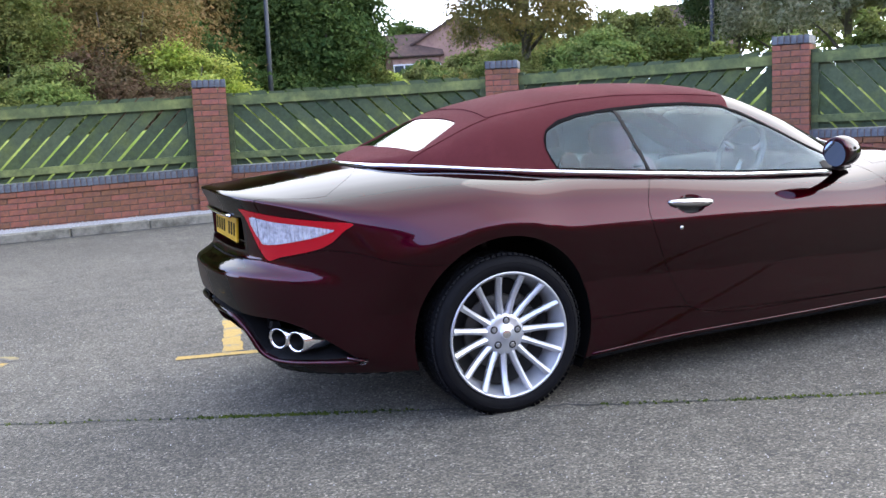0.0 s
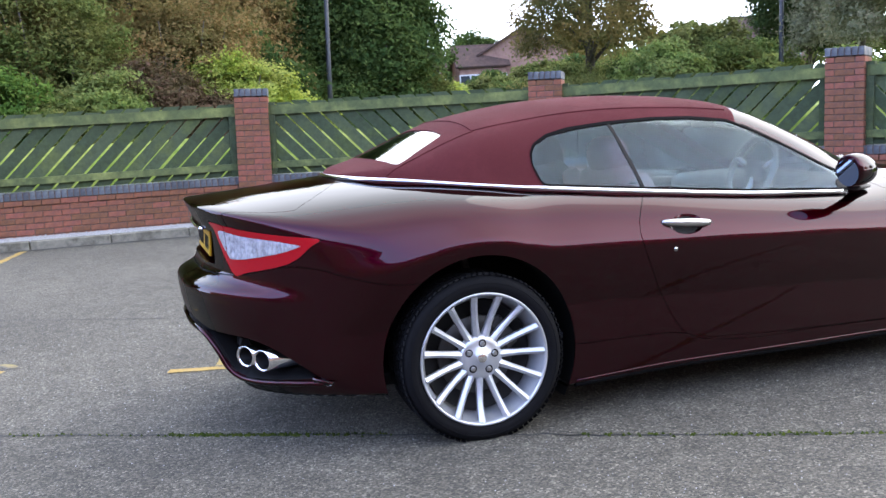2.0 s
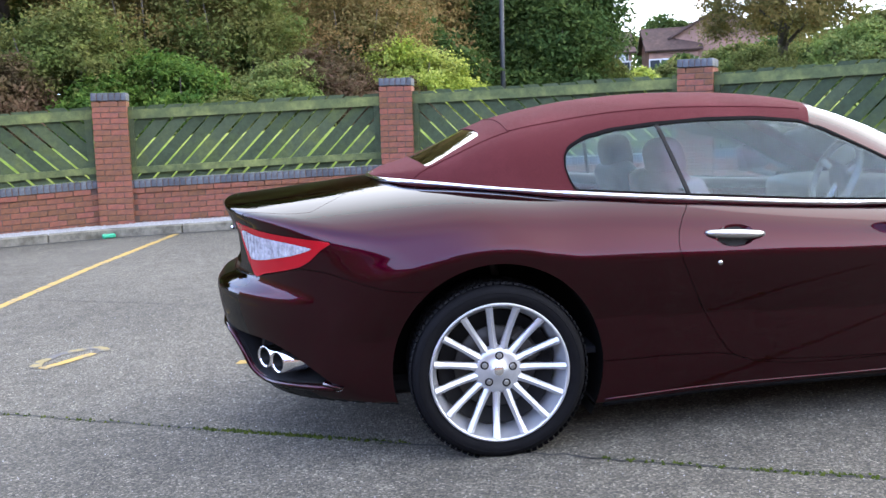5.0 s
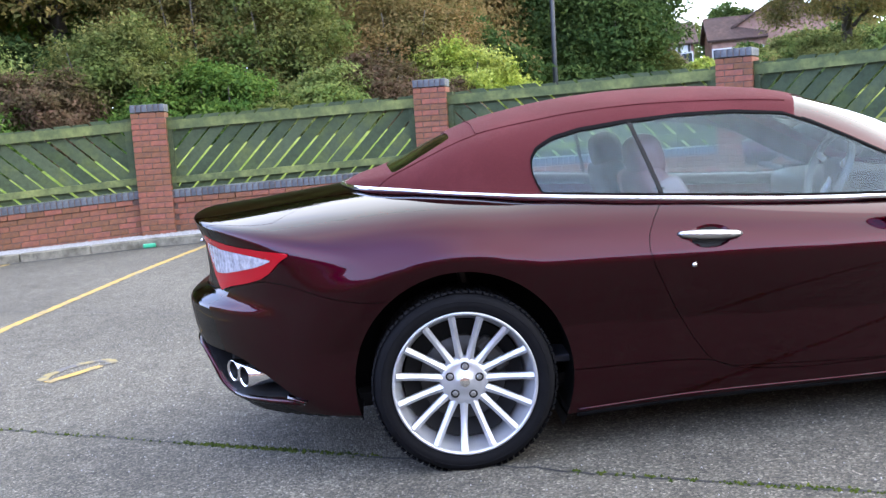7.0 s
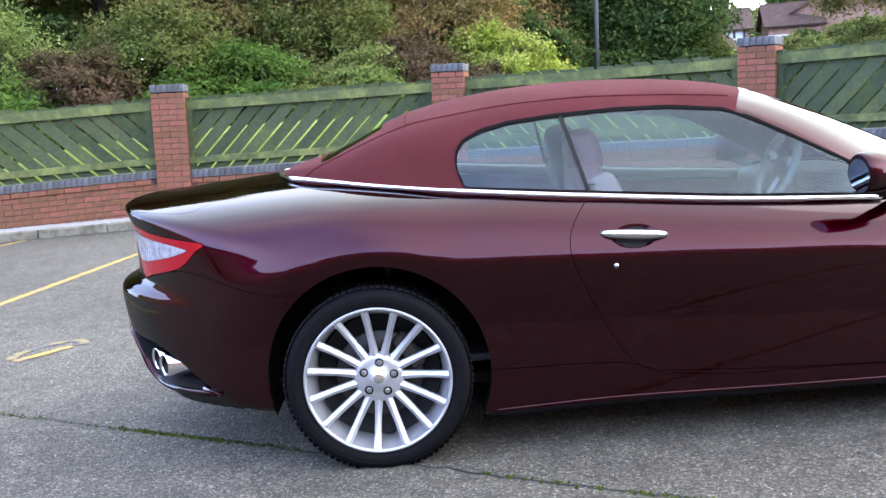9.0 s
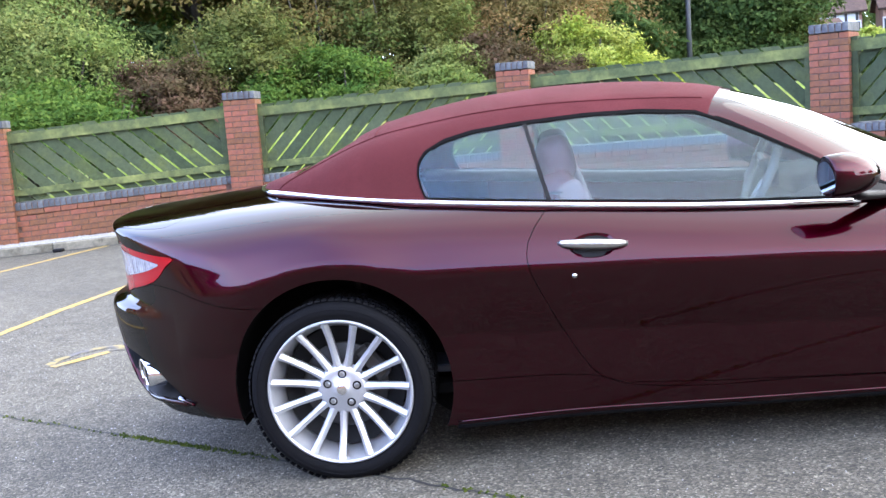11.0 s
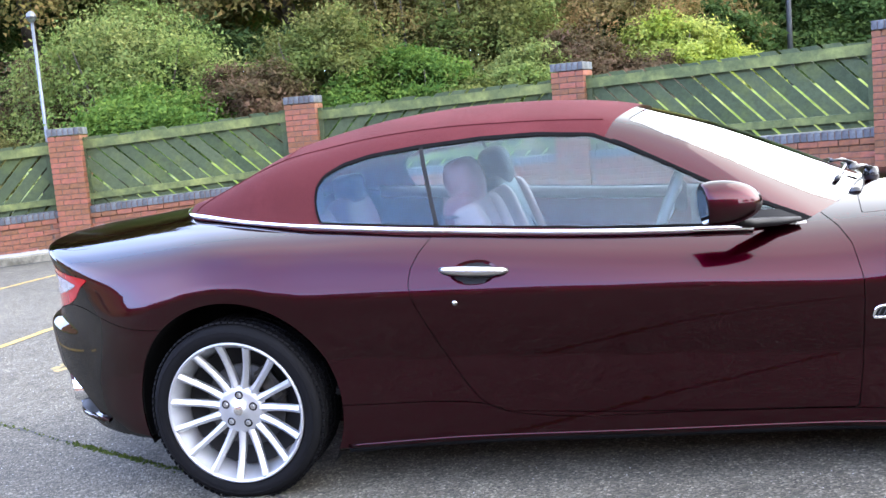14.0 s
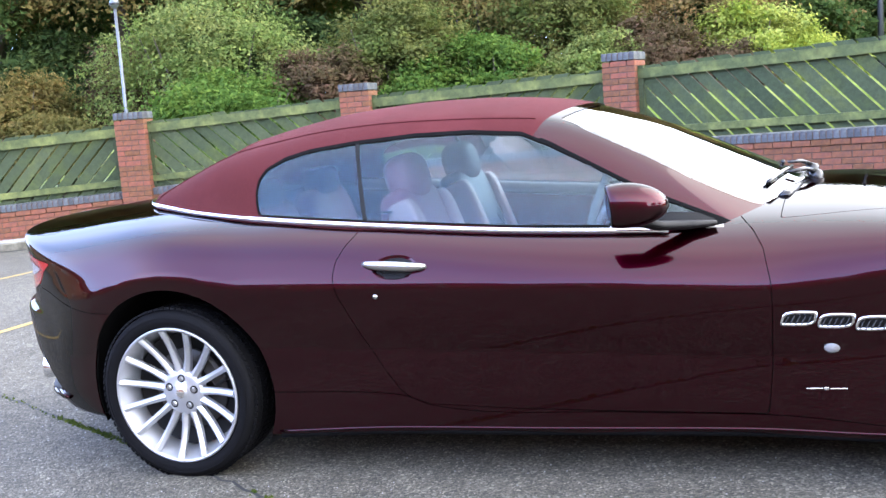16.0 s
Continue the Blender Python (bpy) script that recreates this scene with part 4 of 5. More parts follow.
        edge = 0.868 - max(0.868, body_y(x + 0.004 + side * ARCH * math.cos(q), 0.350 + max(-0.12, ARCH * math.sin(q) / 0.985)))
        rows.append([bm.verts.new((r_ * math.cos(q), y_, r_ * math.sin(q) / 0.985)) for r_, y_ in ((ARCH + 0.0015, edge + 0.008), (ARCH + 0.004, 0.02), (ARCH + 0.012, 0.30), (0.30, 0.34), (0.0, 0.345))])
    for a, b in zip(rows, rows[1:]):
        for k in range(4):
            bm.faces.new((a[k], a[k + 1], b[k + 1], b[k]))
    well = part("wheel_well", bm, BLACK, car, "black wheel arch liner", smooth=True)
    m = Matrix.Translation((x + 0.004, -side * 0.872, 0.350))
    well.matrix_world = m if side > 0 else m @ Matrix.Rotation(math.pi, 4, "Z")


for hx in (HUB[0], FRONT_HUB[0]):
    for side in (1, -1):
        wheel(hx, side)
bm = bmesh.new()
box(bm, (1.42, 0, 0.25), (3.8, 1.28, 0.08), bevel=0.02)
box(bm, (1.555, 0, 0.235), (2.1, 1.62, 0.05), bevel=0.02)
part("floor_pan", bm, BLACK, car, "black underbody")

# ---------------------------------------------------------------- cabin inside


def cushion(bm, c, s, m=None, e=0.45):
    """A rounded pad."""
    k = bmesh.ops.create_uvsphere(bm, u_segments=28, v_segments=18, radius=1.0)["verts"]
    for v in k:
        p = v.co
        v.co = Vector([math.copysign(abs(a) ** e, a) for a in p])
    bmesh.ops.transform(bm, matrix=Matrix.Translation(c) @ (m or Matrix()) @ Matrix.Diagonal((s[0] / 2, s[1] / 2, s[2] / 2, 1)), verts=k)
    return bm


def front_seat(y, material, head, label):
    st = new("front_seat")
    st.parent = car
    tagged(st, label)
    part("seat_base", cushion(bmesh.new(), (1.16, y, 0.53), (0.56, 0.52, 0.20), Matrix.Rotation(radians(-8), 4, "Y")), material, st, smooth=True)
    part("backrest", cushion(bmesh.new(), (0.945, y, 0.82), (0.15, 0.50, 0.52), Matrix.Rotation(radians(-18), 4, "Y")), material, st, smooth=True)
    part("headrest", cushion(bmesh.new(), (0.885, y, 1.108), (0.15, 0.27, 0.20), Matrix.Rotation(radians(-12), 4, "Y"), e=0.72), head, st, smooth=True)
    for o in (-0.06, 0.06):
        bm = bmesh.new()
        tube(bm, [(0.905, y + o, 0.98), (0.893, y + o, 1.07)], 0.008, 8)
        part("headrest_post", bm, CHROME, st, smooth=True)
    bm = bmesh.new()
    for o in (-0.21, 0.21):
        cushion(bm, (0.985, y + o, 0.82), (0.13, 0.09, 0.44), Matrix.Rotation(radians(-18), 4, "Y"))
    part("side_bolster", bm, BEIGE, st, "dusty pink seat bolsters", smooth=True)
    bm = bmesh.new()
    tube(bm, [(0.86, y - 0.30 * (1 if y < 0 else -1), 1.00), (0.93, y - 0.12 * (1 if y < 0 else -1), 0.98), (1.05, y + 0.08, 0.78), (1.1, y + 0.2, 0.6)], 0.02, 6, flat=0.3)
    part("seat_belt", bm, DARK_LEATHER, st, "dark seat belt", smooth=True)


front_seat(-0.37, LEATHER, LEATHER, "burgundy leather driver seat with a rounded headrest")
front_seat(0.37, DARK_LEATHER, DARK_LEATHER, "charcoal leather passenger seat with a rounded headrest")
for y in (-0.30, 0.30):
    st = new("rear_seat")
    st.parent = car
    tagged(st, "burgundy leather rear seat")
    part("seat_base", cushion(bmesh.new(), (0.42, y, 0.56), (0.48, 0.48, 0.18)), LEATHER, st, smooth=True)
    part("backrest", cushion(bmesh.new(), (0.19, y, 0.82), (0.14, 0.48, 0.46), Matrix.Rotation(radians(-14), 4, "Y")), LEATHER, st, smooth=True)
    part("headrest", cushion(bmesh.new(), (0.16, y, 1.075), (0.11, 0.24, 0.14)), DARK_LEATHER, st, smooth=True)
for side in (1, -1):
    bm = bmesh.new()
    pts = [(x, -side * (float(WBELT(x)) - 0.035), float(ZBELT(x)) - 0.02) for x in np.linspace(0.2, 2.15, 24)]
    tube(bm, pts, 0.03, 8)
    part("door_card_top", bm, PALE_TRIM, car, "pale door capping", smooth=True)
    bm = bmesh.new()
    rows = [[bm.verts.new((x, -side * (float(WBELT(x)) - 0.035 + 0.03 * k), float(ZBELT(x)) - 0.03 - 0.16 * k)) for k in range(5)] for x in np.linspace(0.52, 2.15, 24)]
    for a, b in zip(rows, rows[1:]):
        for k in range(4):
            bm.faces.new((a[k], a[k + 1], b[k + 1], b[k]))
    part("door_card", bm, LEATHER, car, "burgundy door lining", smooth=True)
bm = bmesh.new()
cushion(bm, (2.02, 0, 0.83), (0.5, 1.36, 0.22))
part("dashboard", bm, DARK_LEATHER, car, "charcoal dashboard", smooth=True)
bm = bmesh.new()
cushion(bm, (1.86, -0.37, 0.93), (0.16, 0.34, 0.09))
part("instrument_cowl", bm, DARK_LEATHER, car, smooth=True)
bm = bmesh.new()
c, u, v = Vector((1.70, -0.37, 0.985)), Vector((0.40, 0, 0.917)), Vector((0, 1, 0))
tube(bm, [c + 0.17 * (math.cos(q) * u + math.sin(q) * v) for q in np.linspace(0, 2 * math.pi, 41)[:-1]], 0.016, 10, closed=True)
sw = part("steering_wheel", bm, PALE_TRIM, car, "pale leather steering wheel", smooth=True)
bm = bmesh.new()
cushion(bm, c + Vector((0.03, 0, -0.012)), (0.06, 0.15, 0.11))
part("wheel_boss", bm, DARK_LEATHER, sw, smooth=True)
for q in (1.2, -1.2, math.pi):
    bm = bmesh.new()
    tube(bm, [c + Vector((0.03, 0, -0.01)), c + 0.165 * (math.cos(q) * u + math.sin(q) * v)], 0.013, 8)
    part("wheel_spoke", bm, ALLOY, sw, smooth=True)
bm = bmesh.new()
box(bm, (0.03, 0, 0.80), (0.04, 1.2, 0.5), Matrix.Rotation(radians(-10), 4, "Y"), 0.01)
part("rear_bulkhead", bm, DARK_LEATHER, car, "dark trim behind the rear seats")
bm = bmesh.new()
box(bm, (1.1, 0, 0.36), (2.2, 1.5, 0.03), bevel=0.005)
part("cabin_floor", bm, DARK_LEATHER, car, "dark carpet")
bm = bmesh.new()
cushion(bm, (1.25, 0, 0.58), (1.0, 0.22, 0.2))
part("centre_console", bm, DARK_LEATHER, car, smooth=True)
bm = bmesh.new()
cushion(bm, (1.66, 0.0, 1.235), (0.03, 0.22, 0.065))
part("inside_mirror", bm, BLACK, car, "black inside mirror", smooth=True)

# ---------------------------------------------------------------- fence: piers, low wall, coping, timber bays
def brick_mesh(name, size, material, bevel=0.004):
    bm = bmesh.new()
    box(bm, (0, 0, 0), size, bevel=bevel)
    me = bpy.data.meshes.new(name)
    bm.to_mesh(me)
    bm.free()
    me.materials.append(material)
    return me


STRETCHER = brick_mesh("brick", (0.215, 0.1025, 0.065), BRICK)
HALF = brick_mesh("brick", (0.1025, 0.1025, 0.065), BRICK)
EDGE_BRICK = brick_mesh("coping_brick", (0.065, 0.265, 0.10), BLUE_BRICK, 0.005)
CAP_BRICK = brick_mesh("coping_brick", (0.065, 0.235, 0.10), BLUE_BRICK, 0.005)
rnd = random.Random(5)


def piece(name, me, parent, x, y, z, turn=0.0, wob=0.0015):
    ob = new(name, me)
    ob.parent = parent
    ob.location = (x + rnd.uniform(-wob, wob), y + rnd.uniform(-wob, wob), z)
    ob.rotation_euler = (0, 0, turn + rnd.uniform(-0.004, 0.004))
    return ob


def pier(i):
    x, y = PIERS[i]
    ob = new("brick_pier")
    tagged(ob, "red brick pier with a blue brick on edge cap", "pier", "piers of the fence")
    part("mortar_core", box(bmesh.new(), (0, 0.22, 0.85), (0.424, 0.424, 1.70)), MORTAR, ob, "pale mortar")
    n = 23
    z0 = 0.0
    for k in range(n):
        z = z0 + 0.0375 + 0.075 * k
        c = 0.44 / 2 - 0.1025 / 2
        for s in (-1, 1):
            for t in (-1, 1):
                a, b = t * 0.1125, s * c
                if k % 2:
                    piece("brick", STRETCHER, ob, a, 0.22 + b, z)
                else:
                    piece("brick", STRETCHER, ob, b, 0.22 + a, z, math.pi / 2)
            if k % 2:
                piece("brick", STRETCHER, ob, s * c, 0.22, z, math.pi / 2)
            else:
                piece("brick", STRETCHER, ob, 0, 0.22 + s * c, z)
    for k in range(6):
        for s in (-1, 1):
            piece("coping_brick", CAP_BRICK, ob, -0.1875 + 0.075 * k, 0.22 + s * 0.118, 0.075 * n + 0.055)
    part("cap_bed", box(bmesh.new(), (0, 0.22, 0.075 * n + 0.05), (0.43, 0.45, 0.09)), MORTAR, ob)
    ob.matrix_world = Matrix.Translation((x, y, PIER_Z[i])) @ Matrix.Rotation(radians(1.55), 4, "Y") @ Matrix.Rotation(radians(-0.6), 4, "X") @ Matrix.Rotation(facing(i), 4, "Z")


PIER_Z = [-0.10, -0.06, 0.0, 0.0, 0.0, 0.03, 0.05]


def clip_poly(pts, lo, hi):
    """A convex outline cut to the box lo..hi."""
    for ax, lim, sgn in ((0, lo[0], 1), (0, hi[0], -1), (1, lo[1], 1), (1, hi[1], -1)):
        out = []
        for p, q in zip(pts, pts[1:] + pts[:1]):
            a, b = sgn * (p[ax] - lim), sgn * (q[ax] - lim)
            if a >= 0:
                out.append(p)
            if (a >= 0) != (b >= 0):
                t = a / (a - b)
                out.append((p[0] + t * (q[0] - p[0]), p[1] + t * (q[1] - p[1])))
        pts = out
        if len(pts) < 3:
            return []
    return pts


def slab(pts, y0, y1):
    """An outline in x and z made solid from y0 to y1, leaning as the plumb line does on this slope."""
    bm = bmesh.new()
    a = [bm.verts.new((x + 0.027 * z, y0, z)) for x, z in pts]
    b = [bm.verts.new((x + 0.027 * z, y1, z)) for x, z in pts]
    bm.faces.new(a)
    bm.faces.new(b[::-1])
    k = len(pts)
    for i in range(k):
        bm.faces.new((a[i], b[i], b[(i + 1) % k], a[(i + 1) % k]))
    bmesh.ops.recalc_face_normals(bm, faces=bm.faces)
    return bm


def bay(i, lean):
    """One bay of the fence: low brick wall, coping, two rails, end battens and slanting boards."""
    a, b, d, nrm, L = bay_axes(i)
    base = (PIER_Z[i] + PIER_Z[i + 1]) / 2
    m = Matrix.Translation((a.x, a.y, base)) @ Matrix.Rotation(math.atan2(d.y, d.x), 4, "Z") @ Matrix.Rotation(-math.atan2(PIER_Z[i + 1] - PIER_Z[i], L), 4, "Y")
    x0, x1 = PIER_W / 2 - 0.05, L - PIER_W / 2 + 0.05
    wall = new("low_wall_%d" % (i + 1))
    tagged(wall, "low red brick wall with a blue brick coping", "wall", kind="structure")
    part("wall_core", box(bmesh.new(), ((x0 + x1) / 2, 0.21, 0.29), (x1 - x0, 0.195, 0.56)), MORTAR, wall, "pale mortar")
    for k in range(6):
        z = 0.0775 + 0.075 * k + 0.0
        x = x0 + (0.1075 if k % 2 else 0.0)
        while x < x1 - 0.05:
            w = min(0.215, x1 - x)
            if w > 0.18:
                piece("brick", STRETCHER, wall, x + w / 2, 0.155, z)
            else:
                piece("brick", HALF, wall, x + w / 2, 0.155, z)
            x += 0.225
    x = x0
    while x < x1 - 0.1:
        piece("brick", STRETCHER, wall, x + 0.1075, 0.137, 0.0775 + 0.45)
        x += 0.225
    n = int((x1 - x0) / 0.0752)
    for k in range(n):
        piece("coping_brick", EDGE_BRICK, wall, x0 + (k + 0.5) * (x1 - x0) / n, 0.21, 0.617)
    part("coping_bed", box(bmesh.new(), ((x0 + x1) / 2, 0.21, 0.612), (x1 - x0, 0.25, 0.092)), MORTAR, wall)
    wall.matrix_world = m
    f = new("fence_panel")
    tagged(f, "mossy dark green timber fence panel with slanting boards", "fence", "panels of the fence")
    lo, hi = (x0 + 0.08, 0.674), (x1 - 0.08, 1.650)
    h = hi[1] - lo[1]
    pitch, wide = 0.238, 0.204
    k = -6
    while True:
        s = lo[0] + k * pitch
        if s > hi[0]:
            break
        j = rnd.uniform(-0.008, 0.008)
        t = rnd.uniform(-0.012, 0.012)
        if lean > 0:
            q = [(s + j, lo[1] - 0.0), (s + wide + j, lo[1]), (s + wide + h * 0.98 + t, hi[1]), (s + h * 0.98 + t, hi[1])]
        else:
            q = [(s + h * 0.98 + j, lo[1]), (s + h * 0.98 + wide + j, lo[1]), (s + wide + t, hi[1]), (s + t, hi[1])]
        e = rnd.uniform(-0.03, 0.012)
        p = clip_poly(q, lo, (hi[0], hi[1] + e))
        if len(p) > 2:
            o = rnd.uniform(-0.003, 0.003)
            part("board", slab(p, 0.215 + o, 0.237 + o), FENCE, f)
        k += 1
    for z0, z1 in ((1.475, 1.60), (0.755, 0.845)):
        part("rail", slab([(x0 + 0.02, z0), (x1 - 0.02, z0), (x1 - 0.02, z1), (x0 + 0.02, z1)], 0.165, 0.213), RAIL, f, "moss-streaked horizontal rail")
    for x in (x0 + 0.06, x1 - 0.06):
        part("batten", slab([(x - 0.06, 0.674), (x + 0.035, 0.674), (x + 0.035, 1.64), (x - 0.06, 1.64)], 0.175, 0.26), FENCE, f)
    f.matrix_world = m
    kerb = new("kerb_%d" % (i + 1))
    tagged(kerb, "weathered concrete kerb along a gravel strip", "kerb", kind="structure")
    n = 4
    for k in range(n):
        w = L / n
        bm = bmesh.new()
        box(bm, ((k + 0.5) * w, -0.56, 0.045), (w - 0.008, 0.125, 0.13), bevel=0.012)
        part("kerbstone", bm, KERB, kerb)
    kerb.matrix_world = Matrix.Translation((a.x, a.y, 0.0)) @ Matrix.Rotation(math.atan2(d.y, d.x), 4, "Z")


for i in range(len(PIERS)):
    pier(i)
for i in range(len(PIERS) - 1):
    bay(i, -1 if i % 2 else 1)


def strip_sheet(name, off0, off1, z0, z1, material, label, category, n=10):
    """A band that follows the fence line between two offsets."""
    bm = bmesh.new()
    rows = []
    for i, (x, y) in enumerate(PIERS):
        q = facing(i) + math.pi / 2
        u = Vector((math.cos(q), math.sin(q), 0))
        rows.append([bm.verts.new(Vector((x, y, z0 + (z1 - z0) * k / n)) + u * (off0 + (off1 - off0) * k / n)) for k in range(n + 1)])
    for a, b in zip(rows, rows[1:]):
        for k in range(n):
            bm.faces.new((a[k], b[k], b[k + 1], a[k + 1]))
    bmesh.ops.recalc_face_normals(bm, faces=bm.faces)
    return tagged(part(name, bm, material), label, category, kind="structure")


strip_sheet("gravel_strip", -0.51, 0.12, 0.095, 0.10, GRAVEL, "pale gravel strip between the kerb and the wall", "gravel")

# Dark strip laid on the asphalt for the shadow below the kerb face.
strip_sheet("gutter", -0.73, -0.622, 0.003, 0.005, mat("kerb_shadow_strip", (0.030, 0.028, 0.021), 0.9, var=0.4, scale=18, second=(0.07, 0.065, 0.055), second_scale=3.0, second_at=(0.5, 0.7), bump=0.4), "dark strip coloured as the shadow along the foot of the kerb", "gutter")

# chippings on the strip and on the asphalt
def chips(name, spots, size, material, label):
    rg = np.random.RandomState(3)
    n = len(spots)
    tet = np.array([(1, 0, -0.4), (-0.5, 0.87, -0.4), (-0.5, -0.87, -0.4), (0, 0, 0.7)])
    s = size * rg.uniform(0.5, 1.5, n)
    q = rg.uniform(0, 6.28, n)
    v = np.empty((n, 4, 3))
    c, k = np.cos(q)[:, None], np.sin(q)[:, None]
    v[:, :, 0] = spots[:, None, 0] + s[:, None] * (c * tet[:, 0] - k * tet[:, 1])
    v[:, :, 1] = spots[:, None, 1] + s[:, None] * (k * tet[:, 0] + c * tet[:, 1])
    v[:, :, 2] = spots[:, None, 2] + s[:, None] * tet[:, 2]
    f = np.array([(0, 1, 3), (1, 2, 3), (2, 0, 3)])
    faces = (np.arange(n)[:, None, None] * 4 + f).reshape(-1, 3)
    ob = fast_mesh(name, v.reshape(-1, 3), faces, material)
    return tagged(ob, label, "stones", kind="stuff")


def fast_mesh(name, verts, faces, material, parent=None):
    me = bpy.data.meshes.new(name)
    k = faces.shape[1]
    me.vertices.add(len(verts))
    me.vertices.foreach_set("co", np.asarray(verts, np.float32).ravel())
    me.loops.add(faces.size)
    me.loops.foreach_set("vertex_index", np.asarray(faces, np.int32).ravel())
    me.polygons.add(len(faces))
    me.polygons.foreach_set("loop_start", np.arange(0, faces.size, k, dtype=np.int32))
    me.update(calc_edges=True)
    me.validate()
    me.materials.append(material)
    ob = new(name, me)
    if parent:
        ob.parent = parent
    return ob


CHIP = mat("pale_chippings", (0.252, 0.246, 0.24), 0.85, rand=0.35, island=True, spec=0.3)
rg = np.random.RandomState(8)
sp = np.stack([rg.uniform(-4.5, 5.0, 5200), rg.uniform(-4.2, 3.0, 5200), np.full(5200, 0.001)], 1)
chips("loose_chippings", sp, 0.0042, CHIP, "loose pale chippings scattered on the asphalt")
pts = []
for i in range(len(PIERS) - 1):
    a, b, d, nrm, L = bay_axes(i)
    t, o = rg.uniform(0, L, 1300), rg.uniform(-0.48, 0.09, 1300)
    pts.append(np.stack([a.x + d.x * t + nrm.x * o, a.y + d.y * t + nrm.y * o, np.full(1300, 0.102)], 1))
chips("gravel_stones", np.concatenate(pts), 0.014, GRAVEL, "pale gravel stones along the wall")

# ---------------------------------------------------------------- marks on the asphalt
YELLOW = mat("worn_yellow_road_paint", (0.32, 0.215, 0.060), 0.8, var=0.25, scale=60, second=(0.18, 0.156, 0.102), second_scale=9, second_at=(0.52, 0.62), spec=0.2)
FADED = mat("faded_yellow_road_paint", (0.216, 0.174, 0.078), 0.85, var=0.3, scale=60, second=(0.096, 0.093, 0.09), second_scale=7, second_at=(0.45, 0.55), spec=0.2)
TAR = mat("dark_tar_joint", (0.0168, 0.0168, 0.0168), 0.8, var=0.4, scale=40)
MOSS = mat("moss", (0.0383, 0.054, 0.0081), 0.95, rand=0.4, island=True, var=0.3, scale=30, spec=0.1)


def ribbon(name, pts, width, material, label, category, z=0.004, jag=0.0, seed=1):
    r = random.Random(seed)
    bm = bmesh.new()
    p = [Vector((*q, z)) for q in pts]
    fine = []
    for a, b in zip(p, p[1:]):
        k = max(2, int((b - a).length / 0.06))
        fine += [a.lerp(b, i / k) for i in range(k)]
    fine.append(p[-1])
    rows = []
    for i, q in enumerate(fine):
        d = (fine[min(i + 1, len(fine) - 1)] - fine[max(i - 1, 0)]).normalized()
        u = Vector((-d.y, d.x, 0))
        o = r.uniform(-jag, jag)
        w0, w1 = width / 2 * (1 + r.uniform(-0.15, 0.15) - (0.6 * r.random() if jag else 0)), width / 2 * (1 + r.uniform(-0.15, 0.15))
        rows.append((bm.verts.new(q + u * (o - w0)), bm.verts.new(q + u * (o + w1))))
    for a, b in zip(rows, rows[1:]):
        bm.faces.new((a[0], b[0], b[1], a[1]))
    bmesh.ops.recalc_face_normals(bm, faces=bm.faces)
    return tagged(part(name, bm, material), label, category, kind="structure")


ribbon("bay_line_1", [(-2.52, 8.1), (-2.98, 5.67), (-3.337, 3.27), (-3.42, 2.26), (-3.56, 1.2), (-3.8, -0.6)], 0.085, YELLOW, "worn yellow parking bay line", "road marking")
ribbon("bay_line_2", [(-4.95, 8.0), (-5.28, 6.93), (-5.62, 5.77), (-6.0, 4.0), (-6.4, 2.0)], 0.085, YELLOW, "worn yellow parking bay line", "road marking")
ribbon("bay_mark_1", [(-2.36, 1.26), (-2.12, 1.56)], 0.07, YELLOW, "short worn yellow dash", "road marking")
ribbon("bay_mark_2", [(-2.40, 1.30), (-2.41, 1.40), (-2.36, 1.58), (-2.28, 1.68), (-2.19, 1.72), (-2.11, 1.68), (-2.08, 1.60)], 0.085, FADED, "faint worn yellow arc", "road marking", jag=0.012)
ribbon("bay_mark_3", [(-1.2, 1.02), (-0.20, 0.74)], 0.075, YELLOW, "worn yellow bay end bar", "road marking")
ribbon("bay_mark_4", [(-0.88, 1.0), (-0.70, 2.0), (-0.2, 4.6)], 0.115, YELLOW, "worn yellow bay line under the car", "road marking", z=0.003)
J1 = [(-7.0, 2.85), (-2.09, 0.242), (-1.15, -0.26), (-0.52, -0.577), (0.65, -1.205), (1.436, -1.595), (4.5, -3.1)]
J2 = [(-8.0, 6.6), (-2.195, 3.29), (-0.776, 2.474), (3.0, 0.4)]
ribbon("asphalt_joint_1", J1, 0.016, TAR, "dark joint between asphalt lanes", "joint", z=0.002, jag=0.012, seed=4)
ribbon("asphalt_joint_2", J2, 0.012, TAR, "dark joint between asphalt lanes", "joint", z=0.002, jag=0.010, seed=7)


def moss_tufts():
    r = np.random.RandomState(4)
    sp = []
    for x0, x1, n in ((-1.28, -0.95, 110), (-0.95, -0.72, 90), (-0.72, -0.35, 60), (0.35, 1.0, 50), (1.0, 1.6, 90), (-2.4, -1.28, 40), (1.6, 3.0, 70)):
        x = r.uniform(x0, x1, n)
        y = np.interp(x, [p[0] for p in J1], [p[1] for p in J1])
        sp.append(np.stack([x + r.normal(0, 0.006, n), y + r.normal(0, 0.010, n), np.full(n, 0.003)], 1))
    ob = chips("moss", np.concatenate(sp), 0.010, MOSS, "green moss growing along the asphalt joint")
    tagged(ob, category="moss")


moss_tufts()
# litter by the kerb
bm = bmesh.new()
box(bm, (-3.36, 8.16, 0.03), (0.16, 0.09, 0.05), Matrix.Rotation(0.3, 4, "Z"), 0.012)
tagged(part("plastic_tub", bm, mat("green_plastic", (0.03, 0.30, 0.16), 0.4, var=0.1)), "small crushed green plastic tub against the kerb", "litter")
bm = bmesh.new()
cushion(bm, (-5.6, 7.62, 0.02), (0.14, 0.10, 0.05))
